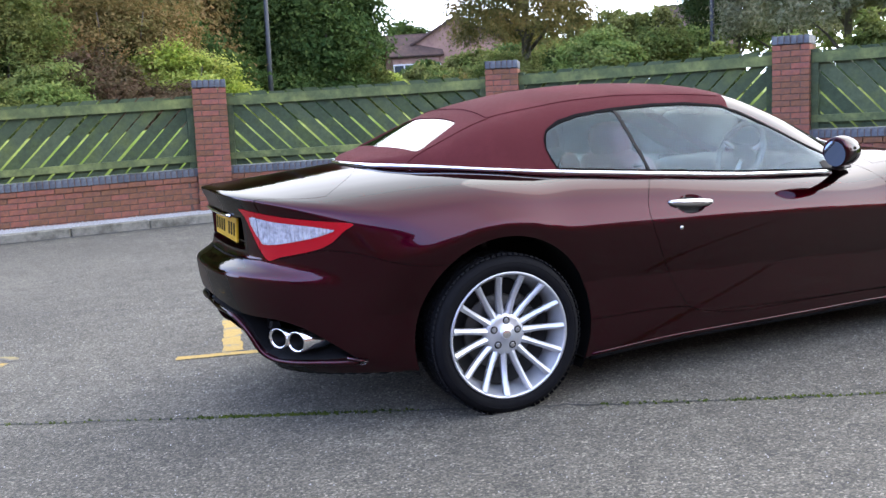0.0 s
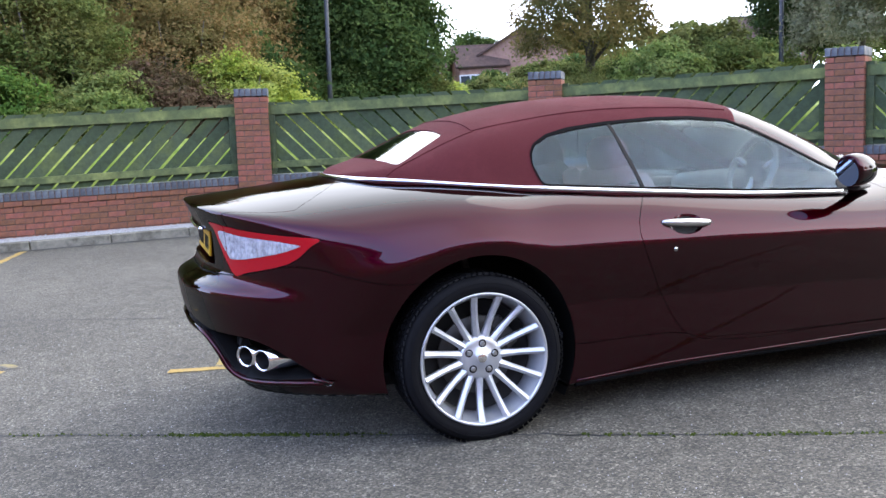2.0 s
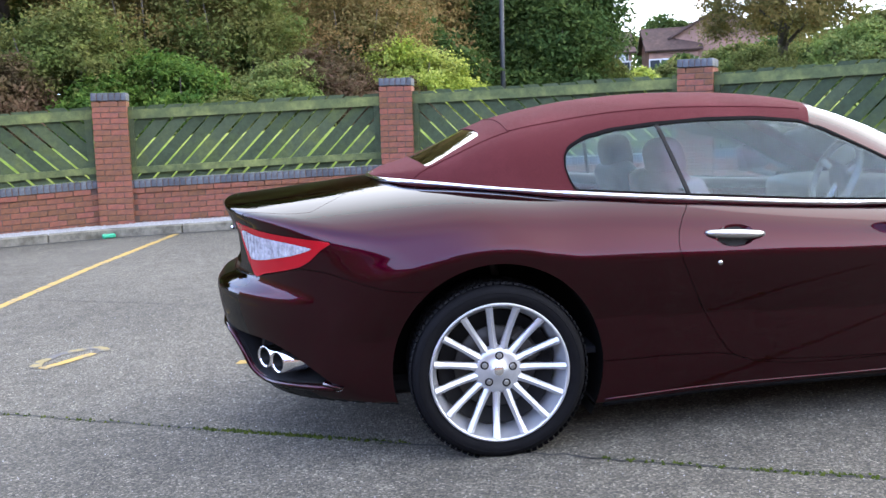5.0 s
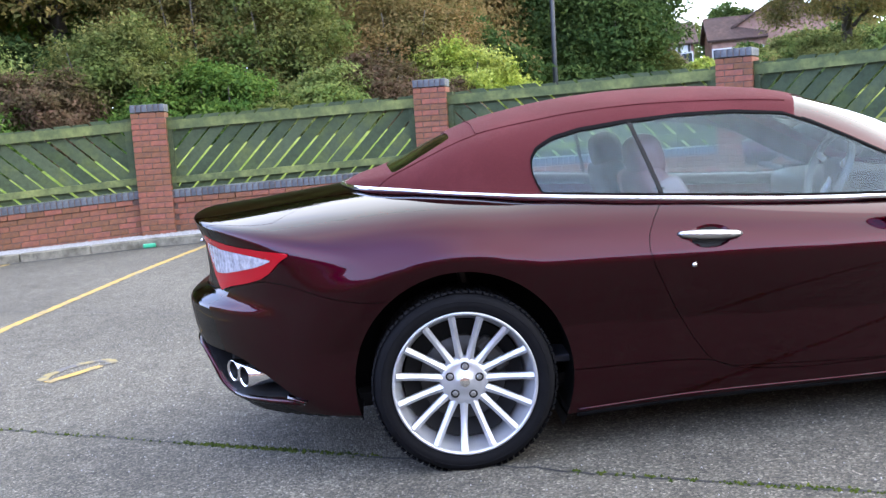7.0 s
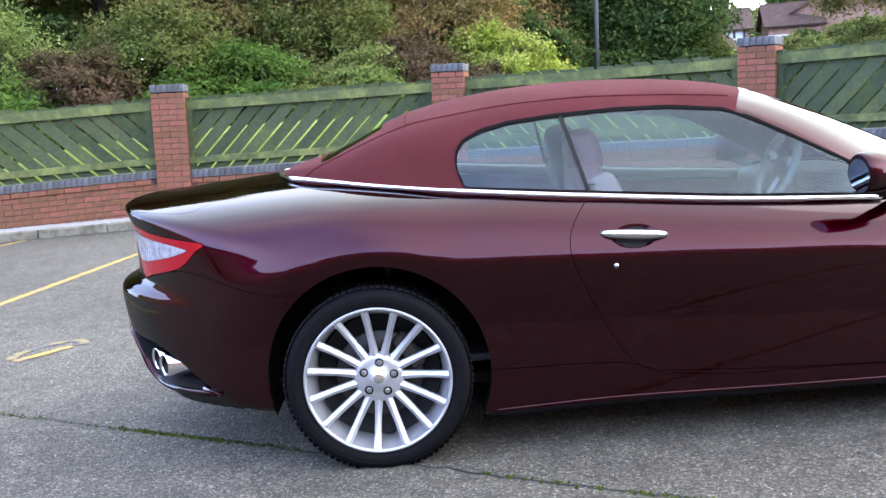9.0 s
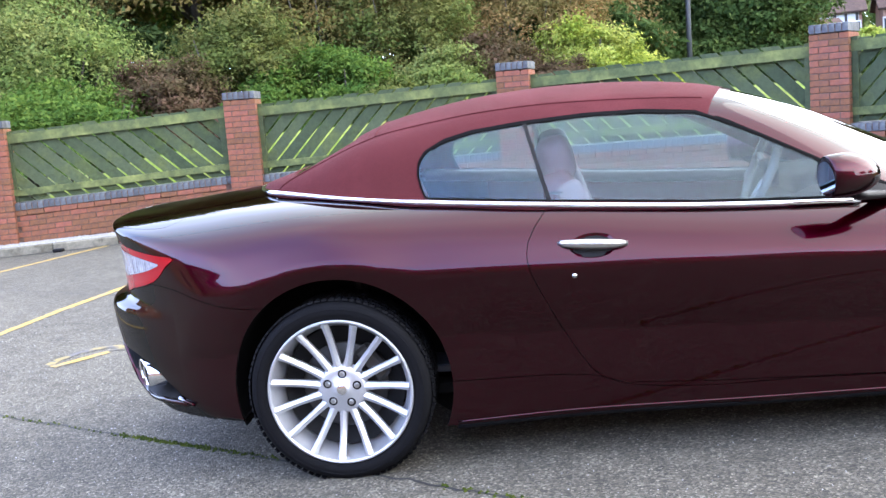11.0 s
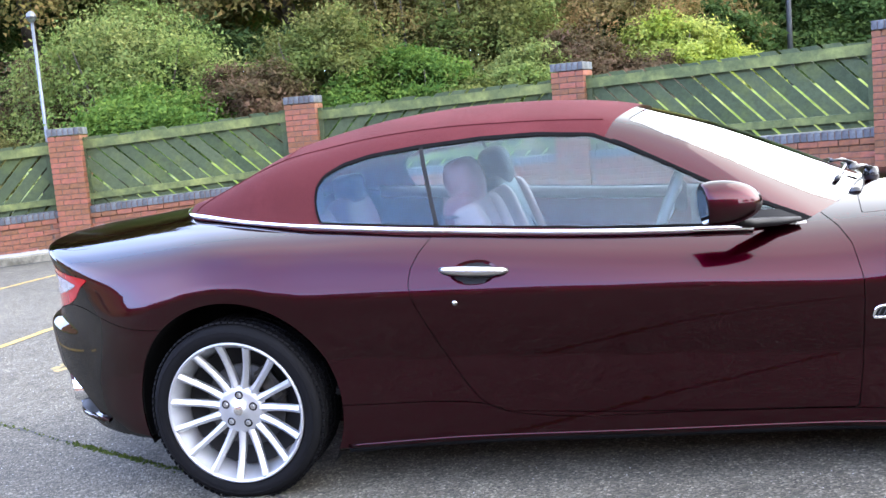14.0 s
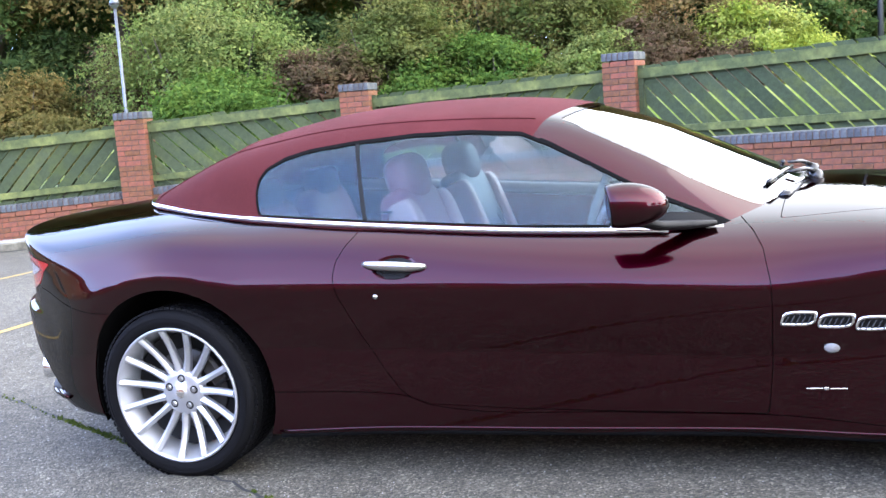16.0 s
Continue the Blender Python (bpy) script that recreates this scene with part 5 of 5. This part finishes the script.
tagged(part("dark_glove", bm, BLACK, smooth=True), "small crumpled dark rag by the kerb", "litter")

# ---------------------------------------------------------------- planting behind the fence
def leaf_material(name, color, second, scale=0.9):
    m = mat(name, color, 0.8, rand=0.36, island=True, second=second, second_scale=scale, second_at=(0.42, 0.6), spec=0.1)
    n, l = m.node_tree.nodes, m.node_tree.links
    p = n["Principled BSDF"]
    t = n.new("ShaderNodeBsdfTranslucent")
    src = p.inputs["Base Color"].links[0].from_socket
    l.new(src, t.inputs["Color"])
    x = n.new("ShaderNodeMixShader")
    x.inputs["Fac"].default_value = 0.42
    l.new(p.outputs["BSDF"], x.inputs[1])
    l.new(t.outputs["BSDF"], x.inputs[2])
    l.new(x.outputs["Shader"], n["Material Output"].inputs["Surface"])
    return m


LEAF = {
    "deep": leaf_material("deep_green_leaves", (0.045, 0.080, 0.022), (0.078, 0.114, 0.030)),
    "ivy": leaf_material("fresh_green_leaves", (0.0626, 0.1197, 0.0221), (0.0999, 0.1647, 0.0315)),
    "mid": leaf_material("mid_green_leaves", (0.095, 0.128, 0.032), (0.145, 0.148, 0.045)),
    "light": leaf_material("light_green_leaves", (0.135, 0.190, 0.048), (0.185, 0.210, 0.068)),
    "lime": leaf_material("lime_green_leaves", (0.2436, 0.3096, 0.0468), (0.3324, 0.3594, 0.0948)),
    "olive": leaf_material("olive_leaves", (0.105, 0.104, 0.032), (0.178, 0.134, 0.041)),
    "tan": leaf_material("yellowing_leaves", (0.205, 0.142, 0.054), (0.140, 0.120, 0.040)),
    "brown": leaf_material("brown_purple_leaves", (0.1080, 0.0698, 0.0428), (0.0765, 0.0630, 0.0270)),
    "grey": leaf_material("grey_green_leaves", (0.144, 0.15, 0.09), (0.1884, 0.18, 0.1056)),
    # Leaf green lowered in colour to carry the deep shade among the trees.
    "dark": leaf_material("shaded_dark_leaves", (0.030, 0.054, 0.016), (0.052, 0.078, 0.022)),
}
BARK = mat("grey_brown_bark", (0.06, 0.048, 0.036), 0.9, var=0.35, scale=12, bump=0.6, bump_scale=30)


def crown_mesh(c, rad, clumps, per, leaf, seed):
    """Leaves in clumps over an uneven rounded crown."""
    r = np.random.RandomState(seed)
    d = r.normal(size=(clumps, 3))
    d /= np.linalg.norm(d, axis=1, keepdims=True)
    d[:, 2] = np.where(d[:, 2] < -0.25, -d[:, 2], d[:, 2])
    lump = 1 + 0.16 * np.sin(3.1 * d[:, 0] + seed) * np.cos(2.7 * d[:, 2] + 2 * seed) + 0.13 * np.sin(6.3 * d[:, 1] + 5.1 * d[:, 2] + seed)
    k = (r.uniform(0.45, 1.0, clumps) ** 0.40) * lump * 0.90
    cc = np.array(c) + d * k[:, None] * np.array(rad)
    spread = 0.095 * float(np.mean(rad)) * r.uniform(0.5, 1.4, clumps)
    n = clumps * per
    p = np.repeat(cc, per, 0) + r.normal(size=(n, 3)) * np.repeat(spread, per)[:, None] * (1, 1, 0.6)
    p[:, 2] = np.maximum(p[:, 2], 0.05)
    out = p - (np.array(c) - (0, 0, 0.3 * rad[2]))
    out /= np.linalg.norm(out, axis=1, keepdims=True) + 1e-6
    nrm = out * 0.7 + r.normal(size=(n, 3)) * 0.6 + (0, 0, 0.35)
    nrm /= np.linalg.norm(nrm, axis=1, keepdims=True)
    a = np.cross(nrm, r.normal(size=(n, 3)))
    a /= np.linalg.norm(a, axis=1, keepdims=True) + 1e-6
    b = np.cross(nrm, a)
    s = 0.68 * leaf * r.uniform(0.5, 1.4, n)[:, None]
    v = np.stack([p - b * s * 0.5, p + a * s * 1.7, p + b * s * 0.5], 1).reshape(-1, 3)
    return v, np.arange(3 * n).reshape(-1, 3)


def bush(x, y, rx, h, leaf_kind, seed, leaf=0.074, dens=1.0, z=0.0, label="dense leafy bush behind the fence"):
    ob = new("bush")
    tagged(ob, label, "bush")
    clumps = int(430 * dens)
    v, f = crown_mesh((0, 0, h * 0.46), (rx, rx * 0.8, h * 0.56), clumps, 62, leaf * 1.05, seed)
    fast_mesh("crown", v, f, LEAF[leaf_kind], ob)
    r = random.Random(seed)
    for k in range(4):
        bm = bmesh.new()
        q = r.uniform(0, 6.28)
        tube(bm, [(0.2 * math.cos(q), 0.2 * math.sin(q), 0.0), (0.3 * rx * math.cos(q), 0.3 * rx * math.sin(q), 0.35 * h), (0.6 * rx * math.cos(q), 0.5 * rx * math.sin(q), 0.8 * h)], [0.05, 0.035, 0.012], 6)
        part("stem", bm, BARK, ob, smooth=True)
    ob.location = (x, y, z)
    return ob


def tree(x, y, rx, h, leaf_kind, seed, leaf=0.10, clear=0.25, dens=1.0, z=0.0, label="leafy tree beyond the fence"):
    ob = new("tree")
    tagged(ob, label, "tree")
    r = random.Random(seed)
    bm = bmesh.new()
    tube(bm, [(0, 0, 0), (0.1, 0.05, h * 0.3), (0.05, -0.1, h * 0.6), (0.15, 0, h * 0.92)], [0.028 * h, 0.021 * h, 0.013 * h, 0.003 * h], 10)
    part("trunk", bm, BARK, ob, smooth=True)
    for k in range(9):
        q, z0 = r.uniform(0, 6.28), h * r.uniform(clear, 0.7)
        e = rx * r.uniform(0.55, 0.9)
        bm = bmesh.new()
        tube(bm, [(0.05, 0, z0), (0.5 * e * math.cos(q), 0.5 * e * math.sin(q), z0 + 0.12 * h), (e * math.cos(q), e * math.sin(q), z0 + 0.2 * h)], [0.010 * h, 0.006 * h, 0.002 * h], 6)
        part("limb", bm, BARK, ob, smooth=True)
    mid = h * (clear + 1) / 2
    v, f = crown_mesh((0, 0, mid), (rx, rx, h * (1 - clear) / 2 * 1.05), int(680 * dens), 78, leaf * 1.05, seed)
    fast_mesh("crown", v, f, LEAF[leaf_kind], ob)
    ob.location = (x, y, z)
    return ob


# front row of shrubs on the bank
for spec in (
    (-15.2, 15.5, 2.0, 3.4, "olive", 11), (-13.4, 14.2, 1.6, 2.1, "olive", 12), (-12.9, 17.4, 1.5, 3.9, "brown", 13), (-10.3, 16.6, 2.9, 4.5, "light", 14),
    (-8.6, 14.6, 2.1, 2.5, "ivy", 15), (-9.9, 15.3, 1.3, 2.5, "ivy", 16), (-7.1, 15.9, 1.5, 3.0, "brown", 17), (-6.0, 17.4, 1.9, 4.1, "mid", 18), (-5.2, 16.4, 1.3, 2.3, "ivy", 41),
    (-3.6, 17.4, 1.5, 2.9, "ivy", 19), (-4.6, 20.5, 2.6, 6.2, "olive", 20), (-2.6, 20.2, 2.2, 5.4, "mid", 21), (-1.6, 18.2, 1.4, 2.5, "light", 22), (-0.5, 19.4, 1.5, 2.9, "brown", 23),
    (0.3, 22.3, 2.4, 5.0, "tan", 24), (1.7, 21.0, 1.6, 3.2, "lime", 25), (2.9, 22.0, 1.4, 2.4, "lime", 26), (-2.6, 17.0, 1.3, 1.9, "mid", 27), (1.2, 19.6, 1.3, 2.1, "brown", 28),
):
    x, y, rx, h, k, sd = spec
    bush(x, y, rx, h, k, sd, label={"tan": "yellowing autumn shrub on the bank behind the fence", "brown": "brownish purple shrub behind the fence", "lime": "bright lime green shrub behind the fence", "ivy": "fresh green broad-leaved shrub behind the fence"}.get(k, "dense green shrub on the bank behind the fence"))
# taller growth behind them; the dark leaf colour stands for deep shade
for spec in (
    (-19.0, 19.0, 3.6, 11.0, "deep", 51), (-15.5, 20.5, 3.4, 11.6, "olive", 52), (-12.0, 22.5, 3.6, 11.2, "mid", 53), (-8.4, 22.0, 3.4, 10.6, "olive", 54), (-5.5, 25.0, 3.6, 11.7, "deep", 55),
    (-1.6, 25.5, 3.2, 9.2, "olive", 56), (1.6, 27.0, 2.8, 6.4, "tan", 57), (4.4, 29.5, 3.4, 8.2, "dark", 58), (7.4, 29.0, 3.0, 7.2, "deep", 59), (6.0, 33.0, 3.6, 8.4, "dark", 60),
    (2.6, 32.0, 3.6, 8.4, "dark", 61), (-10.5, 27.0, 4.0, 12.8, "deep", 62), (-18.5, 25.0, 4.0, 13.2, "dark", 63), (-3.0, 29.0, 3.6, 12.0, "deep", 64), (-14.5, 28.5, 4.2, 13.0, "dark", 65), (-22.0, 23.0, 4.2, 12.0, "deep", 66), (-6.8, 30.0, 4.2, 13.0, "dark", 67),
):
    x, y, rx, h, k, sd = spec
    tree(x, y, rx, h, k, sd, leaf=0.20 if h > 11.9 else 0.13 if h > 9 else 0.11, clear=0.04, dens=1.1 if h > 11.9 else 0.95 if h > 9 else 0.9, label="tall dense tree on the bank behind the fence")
for spec in ((3.4, 26.6, 1.8, 3.6, "deep", 73), (5.3, 27.0, 1.7, 3.2, "deep", 74), (7.1, 27.2, 1.5, 4.6, "deep", 75), (8.3, 28.8, 1.6, 3.6, "mid", 76), (4.4, 28.0, 1.6, 5.6, "deep", 77), (6.3, 28.2, 1.4, 5.9, "deep", 78)):
    x, y, rx, h, k, sd = spec
    bush(x, y, rx, h, k, sd, leaf=0.12, label="green undergrowth below the tall trees")
bush(8.6, 28.2, 1.6, 2.9, "mid", 71)
bush(6.4, 27.2, 1.5, 2.2, "deep", 72)
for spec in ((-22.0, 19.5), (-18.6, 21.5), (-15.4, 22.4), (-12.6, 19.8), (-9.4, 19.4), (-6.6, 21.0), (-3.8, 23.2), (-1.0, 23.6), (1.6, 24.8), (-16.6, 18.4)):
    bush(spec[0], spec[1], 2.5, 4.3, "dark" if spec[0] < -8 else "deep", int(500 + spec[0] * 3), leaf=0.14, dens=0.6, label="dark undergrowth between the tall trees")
# open ground to the right: hedges and lighter trees
for spec in ((12.2, 37.0, 2.6, 2.0, "mid", 81), (14.6, 38.0, 2.6, 2.1, "mid", 82), (11.7, 33.4, 1.0, 2.3, "lime", 83), (17.0, 38.0, 2.8, 2.3, "olive", 84), (13.4, 33.0, 1.8, 2.2, "deep", 85), (15.3, 30.0, 2.0, 2.9, "mid", 86), (9.6, 36.0, 1.8, 2.1, "deep", 88), (20.0, 36.0, 3.0, 3.6, "mid", 87)):
    x, y, rx, h, k, sd = spec
    bush(x, y, rx, h, k, sd, label="garden hedge shrub between the houses and the fence")
for spec in (
    (17.0, 31.8, 3.0, 9.2, "olive", 91, 0.0, 1.5), (16.9, 26.3, 1.8, 3.3, "light", 92, 0.05, 0.7), (19.2, 26.8, 1.8, 4.2, "mid", 93, 0.05, 0.7), (21.6, 27.0, 1.6, 3.4, "light", 94, 0.05, 0.7), (24.5, 28.0, 2.2, 6.6, "dark", 95, 0.1, 0.9),
    (23.0, 23.4, 2.2, 6.6, "grey", 96, 0.1, 0.8), (20.0, 17.6, 2.4, 6.2, "grey", 97, 0.1, 0.8), (22.0, 14.0, 2.6, 6.8, "olive", 98, 0.1, 0.8), (19.4, 31.5, 1.8, 3.4, "deep", 99, 0.05, 0.7),
):
    x, y, rx, h, k, sd, cl, dn = spec
    tree(x, y, rx, h, k, sd, clear=cl, dens=dn, label="light feathery tree beyond the fence")
for spec in ((5.6, 8.9, 1.0, 1.5, "deep", 111), (7.3, 7.6, 1.0, 1.7, "deep", 112), (8.9, 6.0, 0.9, 1.7, "deep", 113), (9.9, 4.2, 0.9, 1.6, "deep", 114)):
    x, y, rx, h, k, sd = spec
    bush(x, y, rx, h, k, sd, leaf=0.06, dens=0.4, label="low dark green growth close behind the fence")
for spec in ((8.7, 6.9, 0.5, 2.0, "light", 101), (9.6, 6.4, 0.5, 2.1, "mid", 102), (7.4, 7.2, 0.4, 1.85, "mid", 103), (10.6, 5.0, 0.7, 2.1, "light", 104)):
    x, y, rx, h, k, sd = spec
    bush(x, y, rx, h, k, sd, leaf=0.06, dens=0.35, label="pale green sapling just behind the fence")

GRASS = mat("rough_grass", (0.105, 0.150, 0.022), 0.9, var=0.4, scale=6, bump=0.8, bump_scale=25, second=(0.185, 0.205, 0.048), second_scale=0.7, spec=0.1)


def grass_sheet():
    bm = bmesh.new()
    xs = np.linspace(-60, 110, 86)
    rows = []
    for x in xs:
        y0 = float(np.interp(x, [-10.15, -6.66, -3.38, 0.37, 4.03, 6.77, 8.6, 10.0], [7.1, 8.5, 9.2, 9.12, 7.8, 5.4, 2.2, -2.0])) if -10.15 <= x <= 10 else (7.1 + (x + 10.15) * 0.4 if x < 0 else -2.0)
        rows.append([bm.verts.new((x, y0 + (150 - y0) * t**2, 0.03 + 4.0 * max(0.0, t - 0.45) + (0.35 + 0.81 * min(1.0, max(0.0, (x + 7.5) / 2.0))) * math.exp(-((max(0.0, (150 - y0) * t**2 - 2.6)) / 2.2) ** 2 - (min(0.0, (150 - y0) * t**2 - 2.6) / 1.0) ** 2))) for t in np.linspace(0, 1, 66)])
    for a, b in zip(rows, rows[1:]):
        for k in range(65):
            bm.faces.new((a[k], b[k], b[k + 1], a[k + 1]))
    bmesh.ops.recalc_face_normals(bm, faces=bm.faces)
    tagged(part("grass", bm, GRASS, smooth=True), "rough sunlit grass behind the fence", "grass", kind="structure")


grass_sheet()

# ---------------------------------------------------------------- houses, far trees, posts
HOUSE_BRICK = mat("house_brick", (0.2196, 0.1244, 0.0878), 0.9, var=0.2, scale=3, second=(0.161, 0.0878, 0.0659), second_scale=1.2)
TILE = mat("brown_roof_tile", (0.055, 0.037, 0.031), 0.9, var=0.3, scale=5, second=(0.075, 0.047, 0.037), second_scale=1.5, spec=0.15)
RENDERED = mat("white_render", (0.432, 0.432, 0.42), 0.8, var=0.06, scale=2)
TIMBER = mat("black_timber", (0.018, 0.0162, 0.015), 0.7, var=0.2, scale=6)
PANE = mat("dark_window_pane", (0.03, 0.036, 0.042), 0.1, coat=0.5)


def house(x, y, z, w, d, wall_h, roof_h, turn, gable_white, label, chimney=None):
    """Gabled house: ridge along its own x, gable ends at both sides of x."""
    ob = new("house")
    tagged(ob, label, "house")
    bm = bmesh.new()
    pts = [(-d / 2, 0), (d / 2, 0), (d / 2, wall_h), (0, wall_h + roof_h), (-d / 2, wall_h)]
    a = [bm.verts.new((-w / 2, p, q)) for p, q in pts]
    b = [bm.verts.new((w / 2, p, q)) for p, q in pts]
    bm.faces.new(a)
    bm.faces.new(b[::-1])
    for i in range(5):
        bm.faces.new((a[i], b[i], b[(i + 1) % 5], a[(i + 1) % 5]))
    bmesh.ops.recalc_face_normals(bm, faces=bm.faces)
    part("wall", bm, HOUSE_BRICK, ob, "weathered brick walls")
    for s in (-1, 1):
        sl = math.hypot(d / 2, roof_h)
        bm = bmesh.new()
        box(bm, (0, s * (d / 4 + 0.12), wall_h + roof_h / 2 - 0.02), (w + 0.6, sl + 0.5, 0.16), Matrix.Rotation(-s * math.atan2(roof_h, d / 2), 4, "X"), 0.02)
        part("roof", bm, TILE, ob, "brown tiled roof slope")
    if chimney is not None:
        top = wall_h + roof_h
        bm = bmesh.new()
        box(bm, (chimney, 0, top + 0.1), (0.62, 0.5, 1.1), bevel=0.02)
        box(bm, (chimney, 0, top + 0.66), (0.72, 0.6, 0.10), bevel=0.015)
        c = part("chimney", bm, HOUSE_BRICK, ob, "brick chimney stack")
        for o in (-0.15, 0.15):
            bm = bmesh.new()
            tube(bm, [(chimney + o, 0, top + 0.7), (chimney + o, 0, top + 0.92)], [0.08, 0.065], 10)
            part("chimney_pot", bm, HOUSE_BRICK, c)
    if gable_white:
        bm = bmesh.new()
        box(bm, (0, -d / 2 - 0.06, wall_h - 1.3), (w * 0.9, 0.12, 2.2))
        g = part("rendered_panel", bm, RENDERED, ob, "white rendered upper wall with black timbers")
        for o in np.linspace(-w * 0.42, w * 0.42, 6):
            bm = bmesh.new()
            box(bm, (float(o), -d / 2 - 0.14, wall_h - 1.3), (0.16, 0.06, 2.2))
            part("timber", bm, TIMBER, g)
    for o in (-w * 0.28, w * 0.28):
        for zz in (1.3, wall_h - 1.2):
            bm = bmesh.new()
            box(bm, (o, -d / 2 - 0.17, zz), (1.5, 0.1, 1.1), bevel=0.01)
            wd = part("window", bm, RENDERED, ob, "white framed window")
            for s in (-0.36, 0.36):
                bm = bmesh.new()
                box(bm, (o + s, -d / 2 - 0.225, zz), (0.62, 0.02, 0.92))
                part("pane", bm, PANE, wd)
    ob.matrix_world = pose(x, y, z, 0, 0, turn)


house(18.7, 62.0, 0.0, 3.7, 4.6, 4.45, 1.25, -12, True, "distant brick house with a white half-timbered upper floor", 0.5)
house(15.9, 63.6, 0.0, 3.0, 4.2, 4.1, 1.1, -12, False, "distant brick house with a brown tiled roof")
house(27.6, 62.2, 0.0, 8.0, 5.8, 5.25, 1.55, 62, False, "distant brick house, its gable wall half hidden by shrubs")
house(23.2, 61.0, 0.0, 3.2, 3.2, 4.5, 1.25, -10, False, "distant brick house with a low tiled roof")
house(15.6, 52.5, 0.0, 2.8, 3.0, 2.45, 1.2, 34, False, "single-storey brick outbuilding near the houses")
house(64.0, 84.0, 1.0, 7.0, 7.0, 5.4, 3.0, -30, False, "distant brick house between trees")


def far_woods():
    vs, fs, n = [], [], 0
    r = random.Random(12)
    for k in range(46):
        q = radians(-38 + 100 * k / 45)
        d = r.uniform(125, 150)
        h = r.uniform(8.5, 11.5) if q > radians(12) else (16 if q > radians(2) else 30)
        v, f = crown_mesh((d * math.sin(q), d * math.cos(q) - 4, 1.5 + h * 0.42), (r.uniform(5, 7), 5, h * 0.55), 100 if h < 20 else 220, 30, 0.6 if h < 20 else 1.1, 200 + k)
        vs.append(v)
        fs.append(f + n)
        n += len(v)
    ob = fast_mesh("far_woods", np.concatenate(vs), np.concatenate(fs), LEAF["mid"])
    tagged(ob, "far wooded skyline behind the houses", "woods", kind="stuff")


far_woods()
for spec in ((22.6, 58.0, 1.6, 3.9, "deep", 301), (25.6, 67.0, 2.6, 7.4, "deep", 302), (17.7, 50.0, 0.9, 2.9, "lime", 303), (33.0, 66.0, 3.0, 7.6, "olive", 304), (21.0, 52.0, 2.2, 3.4, "mid", 306), (24.0, 53.0, 2.4, 4.2, "mid", 307), (27.6, 54.0, 2.2, 4.4, "deep", 308), (15.2, 60.0, 1.6, 4.4, "mid", 309)):
    x, y, rx, h, k, sd = spec
    tree(x, y, rx, h, k, sd, clear=0.05, dens=0.35, leaf=0.2, label="garden tree among the distant houses")

GALV = mat("galvanised_steel", (0.15, 0.16, 0.17), 0.45, 0.7, var=0.12, scale=15)
DARK_POST = mat("dark_painted_steel", (0.021, 0.0228, 0.024), 0.5, 0.2, var=0.15, scale=12)


def lamp_post(x, y, h, r, material, label, head=True):
    ob = new("lamp_post")
    tagged(ob, label, "lamp post")
    bm = bmesh.new()
    tube(bm, [(0, 0, 0), (0.02 * h * 0.3, 0, h * 0.35), (0.027 * h, 0.01 * h, h)], [r * 1.25, r, r * 0.75], 12)
    part("post", bm, material, ob, smooth=True)
    if head:
        bm = lathe(bmesh.new(), [(0.04, 0.0), (0.08, 0.05), (0.10, 0.12), (0.095, 0.17), (0.04, 0.23), (0.0001, 0.24)], 20, "z")
        g = part("lantern", bm, GALV, ob, "pale lantern head", smooth=True)
        g.location = (0.027 * h, 0.01 * h, h)
        bm = lathe(bmesh.new(), [(0.103, 0.08), (0.112, 0.10), (0.103, 0.12)], 20, "z")
        c = part("lantern_band", bm, DARK_POST, g, smooth=True)
    ob.location = (x, y, 0)


lamp_post(-11.25, 14.4, 4.2, 0.042, GALV, "slim galvanised lamp post behind the fence")
lamp_post(4.95, 25.2, 7.5, 0.075, DARK_POST, "tall dark street lamp post in front of trees", False)
lamp_post(21.3, 25.4, 8.0, 0.085, DARK_POST, "tall dark street lamp post beyond the fence", False)

# ---------------------------------------------------------------- behind the camera: the building the paint reflects
def back_building(x, y, turn, length):
    ob = new("brick_building")
    tagged(ob, "two-storey brick building facing the car park", "building")
    part("wall", box(bmesh.new(), (0, 0, 3.2), (length, 8, 6.4)), HOUSE_BRICK, ob, "brown brick wall")
    bm = bmesh.new()
    for s in (-1, 1):
        box(bm, (0, s * 2.2, 7.2), (length + 1, 5.2, 0.2), Matrix.Rotation(-s * radians(26), 4, "X"))
    part("roof", bm, TILE, ob, "brown tiled roof")
    n = int(length / 3.3)
    for k in range(n):
        for zz in (1.5, 4.6):
            bm = bmesh.new()
            box(bm, (3.3 * (k - (n - 1) / 2), 4.03, zz), (1.5, 0.12, 1.3), bevel=0.02)
            wd = part("window", bm, RENDERED, ob, "white framed window")
            bm = bmesh.new()
            box(bm, (3.3 * (k - (n - 1) / 2), 4.10, zz), (1.3, 0.02, 1.1))
            part("pane", bm, PANE, wd)
    ob.matrix_world = pose(x, y, 0, 0, 0, turn)


back_building(-7.0, -20.0, 0, 58)
back_building(-30.0, -3.0, -90, 22)
# Trees out of view, added to darken reflections in the car body.
for spec in ((27, -12, 3, 5, "deep", 404), (28, -4, 3, 5, "mid", 405)):
    x, y, rx, h, k, sd = spec
    tree(x, y, rx, h, k, sd, clear=0.1, dens=0.25, leaf=0.24, label="unseen broad tree added as a dark shape for the paint to reflect")
